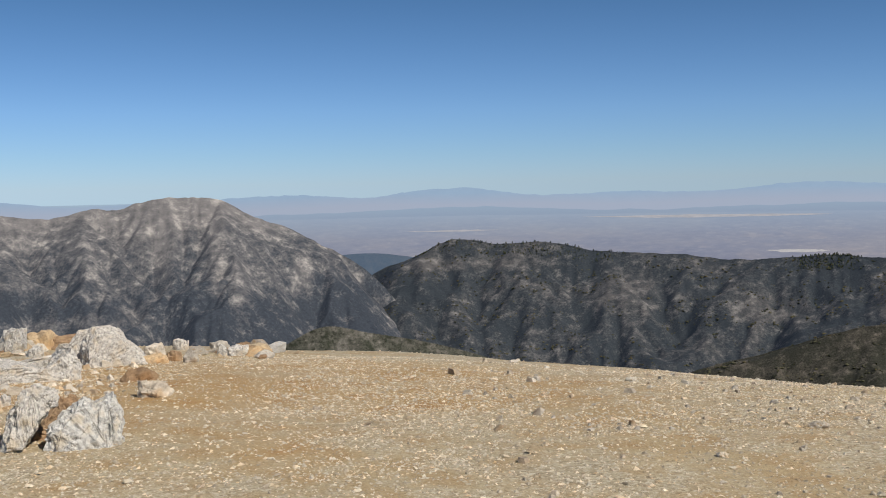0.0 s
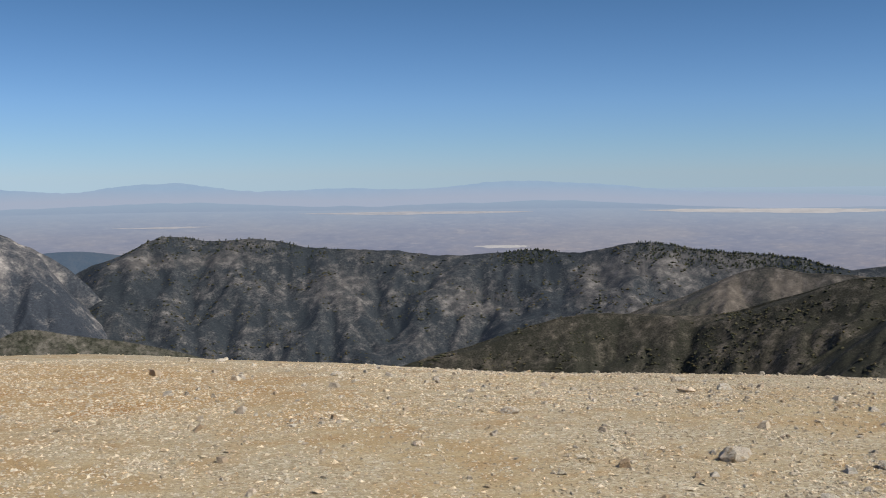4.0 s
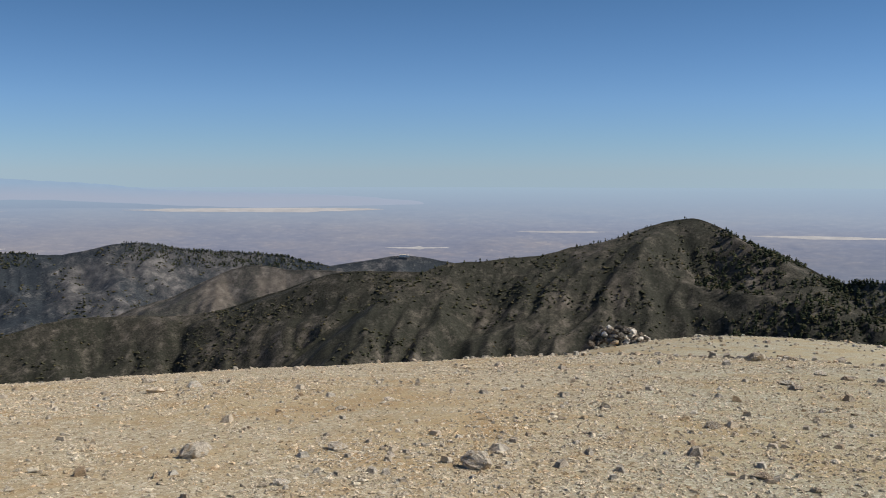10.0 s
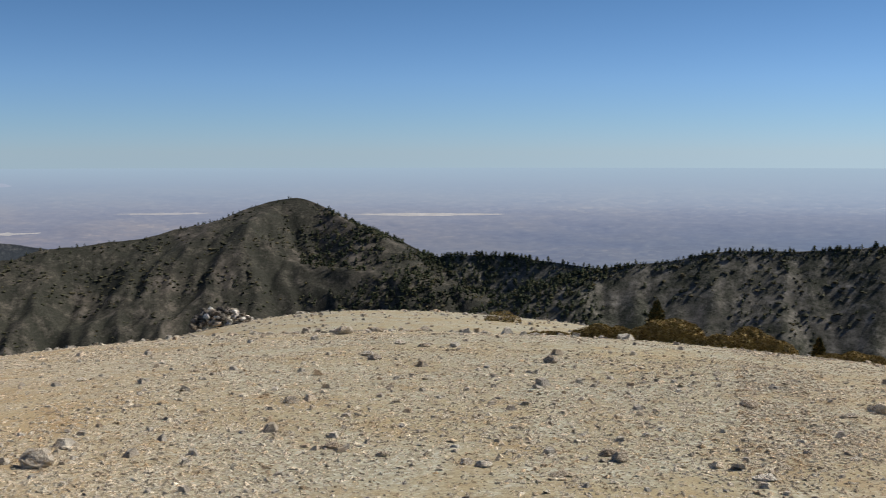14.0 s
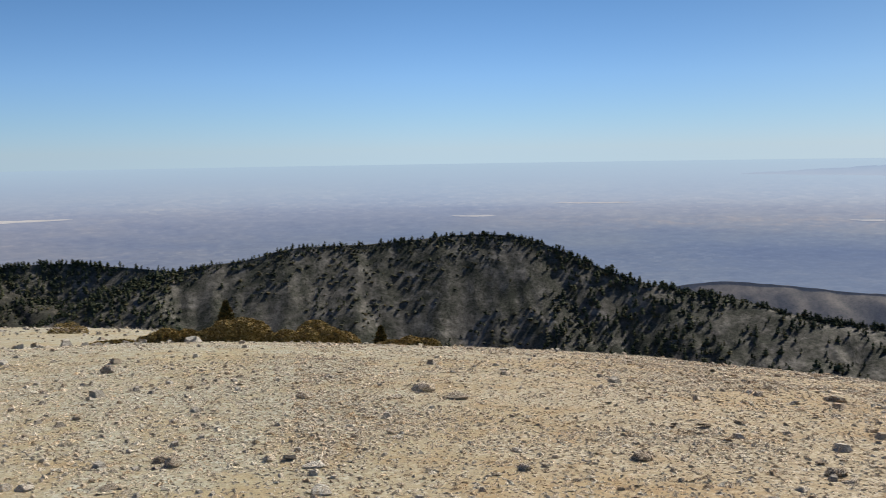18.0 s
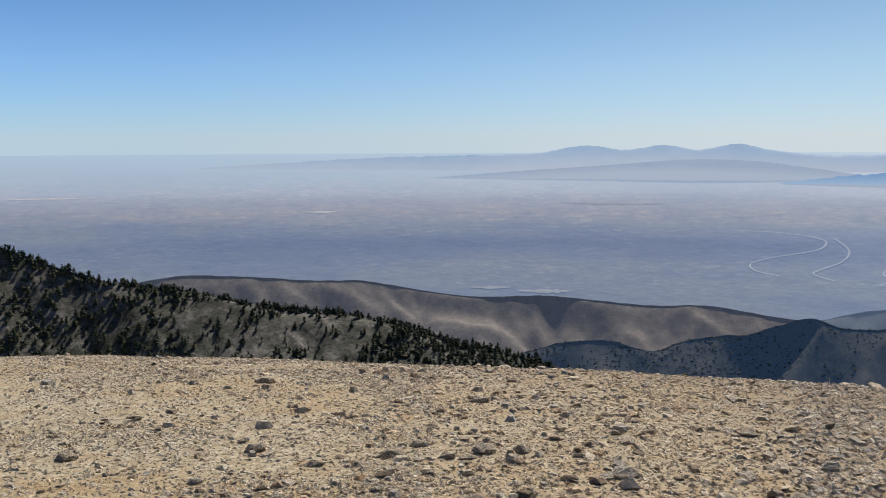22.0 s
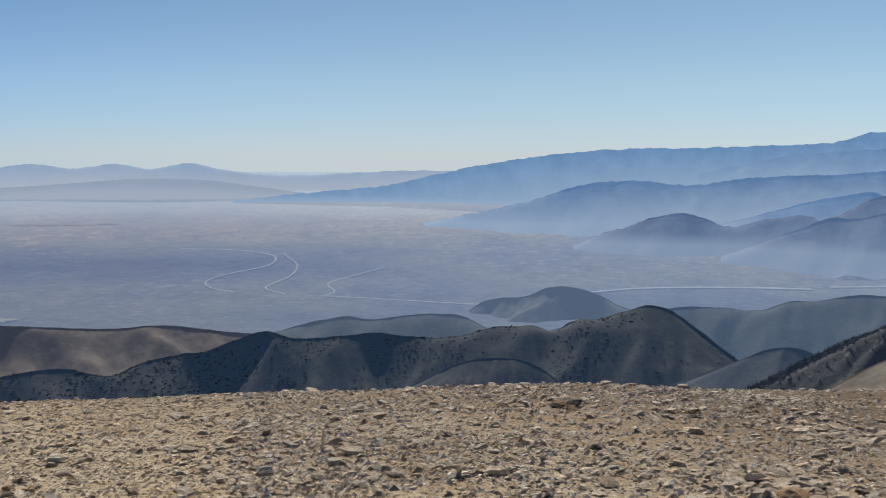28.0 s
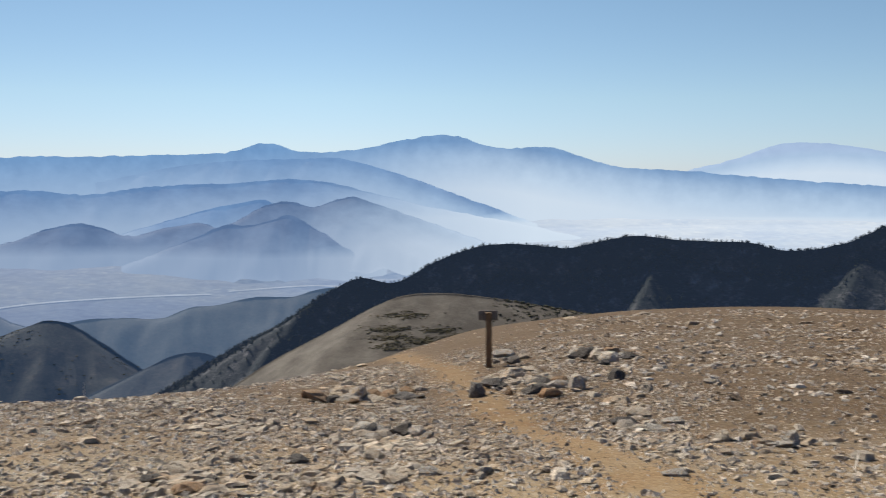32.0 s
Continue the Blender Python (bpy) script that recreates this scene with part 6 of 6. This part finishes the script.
_t, _r, _p = cells(P_PEAK)
planted("pine_trees", "dark pines along the mountain's crest", "trees", CONIFERS, P_PEAK,
        near(_t, 55, 70, 1.5) * (_r > -0.2) * (_r < 0.4) * np.clip((_p - 0.42) * 6, 0.05, 1), 1300, 0.35, 0.72, MAT_PINE, 1)
planted("pine_trees", "few small pines on the brushy crest", "trees", CONIFERS, P_PEAK, near(_t, 40, 57, 1) * (_r > -0.015) * (_r < 0.04), 90, 0.18, 0.5, MAT_PINE, 2)
planted("chaparral", "dark chaparral brush on the mountain side", "brush", CLUMPS, P_PEAK, np.clip((_p - 0.4) * 5, 0, 1) * (_r > 0.01), 6500, 0.7, 2.3, MAT_BRUSH, 3)
_t, _r, _p = cells(P_SADDLE)
planted("pine_trees", "dense dark pines in the saddle", "trees", CONIFERS, P_SADDLE, near(_t, 59, 76, 1) * (_r > -0.1) * (_r < 0.75) * np.clip((70.5 - _t) / 6 + 0.25, 0.1, 1), 2600, 0.35, 0.7, MAT_PINE, 4)
_t, _r, _p = cells(P_EAST)
planted("pine_trees", "dark pines scattered over the grey slope", "trees", CONIFERS, P_EAST,
        np.clip(_r + 1, 0, 1) * np.where(_t > 91.5, np.clip((_p - 0.3) * 7, 0.15, 1) * 1.6, np.clip((_p - 0.42) * 5, 0.05, 1) * 0.6) * (_r > -0.02), 1500, 0.3, 0.62, MAT_PINE, 5)
planted("pine_trees", "dense dark pine forest on the falling ridge", "trees", CONIFERS, P_EAST, near(_t, 90, 122, 3) * np.clip((_p - 0.32) * 7, 0.12, 1) * (_r > -0.02), 3200, 0.35, 0.75, MAT_PINE, 15)
planted("pine_trees", "dark pines below the saddle", "trees", CONIFERS, P_EAST, near(_t, 61, 72, 2) * (_r > 0.0) * (_r < 0.6) * np.clip((_p - 0.3) * 6, 0.4, 1), 2600, 0.32, 0.66, MAT_PINE, 16)
planted("pine_trees", "row of pines on the ridge crest", "trees", CONIFERS, P_EAST, near(_t, 68, 118, 1) * (_r > -0.02) * (_r < 0.035), 900, 0.2, 0.5, MAT_PINE, 6)
planted("chaparral", "low brush on the grey slope", "brush", CLUMPS, P_EAST, np.clip((_p - 0.42) * 5, 0, 1) * (_r > 0), 3600, 0.7, 2.2, MAT_BRUSH, 7)
_t, _r, _p = cells(P_SOUTH)
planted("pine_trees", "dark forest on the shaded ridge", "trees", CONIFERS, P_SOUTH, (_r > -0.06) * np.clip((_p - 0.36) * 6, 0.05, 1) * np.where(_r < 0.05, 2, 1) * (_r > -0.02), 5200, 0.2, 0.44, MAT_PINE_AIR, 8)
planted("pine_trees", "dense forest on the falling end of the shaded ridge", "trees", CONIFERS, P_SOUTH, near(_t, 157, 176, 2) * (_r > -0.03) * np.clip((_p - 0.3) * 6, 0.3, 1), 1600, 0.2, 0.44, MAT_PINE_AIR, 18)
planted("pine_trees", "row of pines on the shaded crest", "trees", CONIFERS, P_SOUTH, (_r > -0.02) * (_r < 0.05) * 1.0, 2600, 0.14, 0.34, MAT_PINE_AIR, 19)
_t, _r, _p = cells(P_BARE)
_c = (P_BARE[:-1, :-1] + P_BARE[1:, 1:]) / 2
_dip = np.degrees(np.arctan2(_c[..., 2] - EYE, np.hypot(_c[..., 0], _c[..., 1])))
_patch = sum(np.exp(-((_t - a) / 0.9) ** 2 - ((_dip - b) / 0.13) ** 2) for a, b in ((171.1, -8.33), (171.2, -8.77), (173.1, -8.96), (171.4, -9.25), (173.9, -8.4), (171.9, -7.6), (174.8, -8.8)))
planted("chaparral", "flat dark patches of brush on the bare hill", "brush", CLUMPS, P_BARE, _patch * (_r > 0.02), 1300, 0.1, 0.26, MAT_HEATH, 9, (1.0, 2.6))
planted("chaparral", "dark brush behind the bare hill's crest", "brush", CLUMPS, P_BARE, near(_t, 176.5, 192, 1) * (_r < 0.25) * (_r > -0.1), 1400, 0.15, 0.5, MAT_BRUSH, 29)
_t, _r, _p = cells(P_NORTH)
planted("pine_trees", "strips of dark forest along the far crest", "trees", CONIFERS, P_NORTH, (near(_t, 18, 21.5, 0.5) + near(_t, 25, 36, 1) + 0.25 * near(_t, -2, 10, 1)) * (_r > -0.12) * (_r < 0.08), 1900, 0.42, 0.75, MAT_PINE, 10)
planted("chaparral", "dark chaparral on the far ridge", "brush", CLUMPS, P_NORTH, np.clip((_p - 0.47) * 6, 0, 1) ** 2 * (_r > 0.01), 5500, 1.3, 4.2, MAT_BRUSH, 11)
_t, _r, _p = cells(P_BROWN)
planted("chaparral", "dark chaparral on the brown ridge", "brush", CLUMPS, P_BROWN, np.clip((_p - 0.42) * 5, 0, 1) * (_r > 0), 5000, 0.9, 2.8, MAT_BRUSH, 12)
_t, _r, _p = cells(P_LOW)
planted("chaparral", "dark brush on the nearest foothills", "brush", CLUMPS, P_LOW, (near(_t, 114, 133, 2) + 0.6) * np.clip((_p - 0.35) * 5, 0, 1) * (_r > -0.01), 9000, 0.7, 2.0, MAT_BRUSH, 13)


# ---- bushes on the edge of the summit ----
MAT_LEAF = leaf_material("bush_leaves", (0.15, 0.105, 0.032), (0.42, 0.295, 0.10), (0.52, 0.40, 0.2))
MAT_TWIG = stone_material("bush_wood", (0.08, 0.06, 0.045), (0.16, 0.12, 0.09), (0.1, 0.07, 0.05), 40.0)


def bush(turn, dist, width, height, leaves, seed, label, mat=MAT_LEAF, depth=0.8, base=None, name="bush"):
    rng = np.random.default_rng(seed)
    a = radians(turn)
    x, y = dist * math.sin(a), dist * math.cos(a)
    z = float(ground_z(x, y)) if base is None else base
    root = tagged(new(name), label, "bush", "bushes on the summit edge")
    root.matrix_basis = pose(x, y, z - 0.05, 0, 0, -turn)
    # lobes: centres of the crown's rounded masses
    n = max(4, int(2.2 * width / height))
    cx = np.linspace(-0.42, 0.42, n) * width + rng.normal(0, 0.06, n)
    cy = rng.normal(0, 0.12, n) * width * 0.4
    rad = height * rng.uniform(0.45, 0.6, n)
    top = height * rng.uniform(0.8, 1.0, n) * (1 - 0.45 * (2 * np.abs(cx) / width) ** 2)
    k = rng.integers(0, n, leaves)
    th, ph = rng.uniform(0, 6.283, leaves), np.arccos(rng.uniform(-0.5, 1, leaves))
    out = rng.uniform(0.6, 1.0, leaves) ** 0.5 * (1 + 0.12 * (vnoise(th * 2, ph * 3, seed) - 0.5))
    lx = cx[k] + rad[k] * 1.3 * out * np.sin(ph) * np.cos(th)
    ly = cy[k] + rad[k] * 1.1 * out * np.sin(ph) * np.sin(th) * depth
    lz = np.maximum(0.02, top[k] - rad[k] + rad[k] * out * np.cos(ph))
    c = np.stack([lx, ly, lz], -1)
    d1 = rng.normal(0, 1, (leaves, 3))
    d1 /= np.linalg.norm(d1, axis=1)[:, None]
    d2 = np.cross(d1, rng.normal(0, 1, (leaves, 3)))
    d2 /= np.linalg.norm(d2, axis=1)[:, None]
    s = rng.uniform(0.014, 0.032, leaves)[:, None]
    quad = np.stack([c - d1 * s, c + d2 * s * 0.45, c + d1 * s, c - d2 * s * 0.45], 1).reshape(-1, 3)
    me = mesh_of("foliage", quad, np.arange(leaves * 4).reshape(-1, 4), mat)
    ob = new("foliage", me)
    ob.parent = root
    for _ in range(n * 3):
        j = int(rng.integers(0, n))
        bm = bmesh.new()
        top_ = Vector((cx[j] + rng.normal(0, 0.12), cy[j] + rng.normal(0, 0.08), top[j] * rng.uniform(0.5, 0.9)))
        foot = Vector((cx[j] * 0.75, cy[j] * 0.4, 0.0))
        way = top_ - foot
        bmesh.ops.create_cone(bm, cap_ends=True, segments=5, radius1=0.018, radius2=0.006, depth=way.length,
                              matrix=Matrix.Translation((foot + top_) / 2) @ way.to_track_quat("Z", "Y").to_matrix().to_4x4())
        part("branch", bm, MAT_TWIG, root)
    return root


bush(71.7, 17.4, 1.05, 0.30, 16000, 1, "low rounded olive-brown bush at the gravel's edge")
bush(75.3, 16.8, 1.1, 0.46, 26000, 2, "large dense golden-brown bush with pale tips")
bush(78.7, 16.7, 1.15, 0.40, 26000, 3, "broad golden-brown bush beside a larger one")
bush(83.8, 16.6, 0.85, 0.25, 12000, 4, "low spreading olive-brown bush behind the gravel edge")
bush(66.3, 36.0, 0.8, 0.45, 2500, 5, "small dark green bush on the spur")
bush(68.7, 17.2, 0.85, 0.13, 6000, 6, "flat creeping brown bush on sandy ground")
MAT_SAPLING = leaf_material("sapling_needles", (0.035, 0.04, 0.014), (0.13, 0.10, 0.03), (0.22, 0.13, 0.04))


def young_pine(turn, dist, height, seed, label):
    """A sapling: a thin trunk with tiers of short boughs, each a spray of needles."""
    rng = np.random.default_rng(seed)
    a = radians(turn)
    x, y = dist * math.sin(a), dist * math.cos(a)
    root = tagged(new("young_pine"), label, "tree", "young pines")
    root.matrix_basis = pose(x, y, float(ground_z(x, y)) - 0.05, 0, 0, -turn)
    bm = bmesh.new()
    bmesh.ops.create_cone(bm, cap_ends=True, segments=7, radius1=0.05, radius2=0.008, depth=height, matrix=Matrix.Translation((0, 0, height / 2)))
    part("trunk", bm, MAT_TWIG, root)
    n = 5200
    up = rng.uniform(0.12, 1.0, n) ** 0.8
    up = np.where(rng.uniform(0, 1, n) < 0.75, (np.floor(up * 8) + rng.normal(0.5, 0.16, n)) / 8, up)
    reach = 0.42 * height * (1.04 - up) * (0.6 + 0.6 * vnoise(np.floor(up * 8) * 3.7, rng.integers(0, 7, n) * 1.9, seed)) * rng.uniform(0.1, 1, n) ** 0.6
    th = rng.integers(0, 7, n) * 0.9 + np.floor(up * 8) * 1.3 + rng.normal(0, 0.22, n)
    c = np.stack([reach * np.cos(th), reach * np.sin(th), up * height + 0.25 * reach], -1)
    d1 = np.stack([np.cos(th), np.sin(th), rng.normal(0.5, 0.4, n)], -1) + rng.normal(0, 0.5, (n, 3))
    d1 /= np.linalg.norm(d1, axis=1)[:, None]
    d2 = np.cross(d1, rng.normal(0, 1, (n, 3)))
    d2 /= np.linalg.norm(d2, axis=1)[:, None]
    q = rng.uniform(0.02, 0.05, n)[:, None]
    quad = np.stack([c - d1 * q, c + d2 * q * 0.35, c + d1 * q, c - d2 * q * 0.35], 1).reshape(-1, 3)
    ob = new("foliage", mesh_of("foliage", quad, np.arange(n * 4).reshape(-1, 4), MAT_SAPLING))
    ob.parent = root


young_pine(74.3, 20.0, 0.95, 7, "young pine with orange-green needles")
young_pine(82.3, 20.5, 0.7, 9, "small dark green pine below the edge")


# ---- cairn ----
def build_cairn():
    rnd = random.Random(12)
    a, dist = radians(51.4), 40.0
    x, y = dist * math.sin(a), dist * math.cos(a)
    root = tagged(new("cairn"), "heap of pale and dark cairn stones, sunlit side painted whiter", "cairn")
    root.matrix_basis = pose(x, y, float(ground_z(x, y)), 0, 0, -51)
    for k in range(150):
        lay = rnd.random() ** 1.4
        half = 1.2 * (1 - 0.55 * lay)
        px = rnd.uniform(-1, 1) * half + 0.1
        px -= 0.22 * lay
        py = rnd.uniform(-1, 1) * (0.75 - 0.45 * lay)
        pz = 0.05 + 0.6 * lay * (1 - 0.25 * abs(px))
        q = rnd.uniform(0.1, 0.2)
        ob = new("stone", STONE_MESHES[k % 12])
        ob.material_slots[0].link = "OBJECT"
        # white stones gather on the sunlit right, dark ones stand for shade left
        ob.material_slots[0].material = MAT_WHITE if rnd.random() < 0.24 + 0.2 * px else (MAT_STONE if rnd.random() < 0.3 else MAT_DARKROCK)
        ob.parent = root
        ob.matrix_basis = pose(px, py, pz, rnd.uniform(-40, 40), rnd.uniform(-40, 40), rnd.uniform(0, 360)) @ Matrix.Diagonal((q, q, q, 1))


for _me in STONE_MESHES:
    if not _me.materials:
        _me.materials.append(MAT_STONE)
build_cairn()

# ---- sign post ----
def wood_material(name, dark, light):
    m, t, bsdf = material(name)
    n = noise_tex(t, 9.0, 6, 0.7, place_of(t, (6, 6, 0.6)))
    s = noise_tex(t, 2.5, 4, 0.6, place_of(t))
    t.links.new(mixed(t, ramp(t, s, (0.5, (0, 0, 0)), (0.75, (0.7, 0.7, 0.7))), ramp(t, n, (0.3, dark), (0.7, light)), tuple(v * 0.6 for v in dark)), bsdf.inputs["Base Color"])
    bump(t, bsdf, n, 0.5, 0.01)
    return m


MAT_POST = wood_material("weathered_post_wood", (0.11, 0.065, 0.035), (0.30, 0.19, 0.10))
MAT_PLANK = wood_material("grey_plank_wood", (0.13, 0.11, 0.09), (0.27, 0.23, 0.18))


def slab(x0, y0, z0, x1, y1, z1, bevel=0.006):
    bm = bmesh.new()
    bmesh.ops.create_cube(bm, size=1.0, matrix=Matrix.Translation(((x0 + x1) / 2, (y0 + y1) / 2, (z0 + z1) / 2)) @ Matrix.Diagonal((x1 - x0, y1 - y0, z1 - z0, 1)))
    bmesh.ops.bevel(bm, geom=bm.edges[:], offset=bevel, segments=2, affect="EDGES")
    return bm


def build_post():
    a, dist = radians(176.25), 15.6
    x, y = dist * math.sin(a), dist * math.cos(a)
    root = tagged(new("sign_post"), "weathered brown wooden trail post with a short grey board", "sign post")
    root.matrix_basis = pose(x, y, float(ground_z(x, y)), 0, -1.0, -176.75)
    part("post", slab(-0.042, -0.042, -0.3, 0.042, 0.042, 0.80), MAT_POST, root)
    part("board", slab(-0.15, 0.045, 0.68, 0.13, 0.08, 0.82), MAT_PLANK, root, "short grey weathered board")
    for q in (-0.02, 0.03):
        bm = bmesh.new()
        bmesh.ops.create_cone(bm, cap_ends=True, segments=8, radius1=0.008, radius2=0.008, depth=0.012, matrix=pose(q, 0.083, 0.76, 90))
        part("bolt", bm, MAT_DARKROCK, root, "rusty bolt head")


build_post()


# ---- far building ----
def build_lodge():
    a, dist = radians(40.0), 2942.0
    x, y = dist * math.sin(a), dist * math.cos(a)
    z = EYE + dist * math.tan(radians(-4.27)) - 1.0
    root = tagged(new("building"), "small white building on a far wooded hilltop", "building")
    root.matrix_basis = pose(x, y, z, 0, 0, -40)
    m, t, bsdf = material("white_wall")
    t.links.new(ramp(t, noise_tex(t, 0.8, 3, 0.5, place_of(t)), (0.3, (0.68, 0.68, 0.66)), (0.7, (0.8, 0.8, 0.78))), bsdf.inputs["Base Color"])
    part("wall", slab(-9, -4, -2, 9, 4, 4.0, 0.1), m, root)
    part("wall", slab(11, -3, -2, 19, 3, 2.6, 0.1), m, root)
    for x0, x1, y1, z0 in ((-9.5, 9.5, 4.6, 4.0), (10.6, 19.4, 3.5, 2.6)):
        bm = bmesh.new()
        pts = [bm.verts.new(p) for p in ((x0, -y1, z0), (x1, -y1, z0), (x1, y1, z0), (x0, y1, z0), (x0, 0, z0 + 1.8), (x1, 0, z0 + 1.8))]
        for f in ((0, 1, 5, 4), (2, 3, 4, 5), (1, 2, 5), (3, 0, 4), (3, 2, 1, 0)):
            bm.faces.new([pts[i] for i in f])
        part("roof", bm, MAT_PALE, root)


build_lodge()
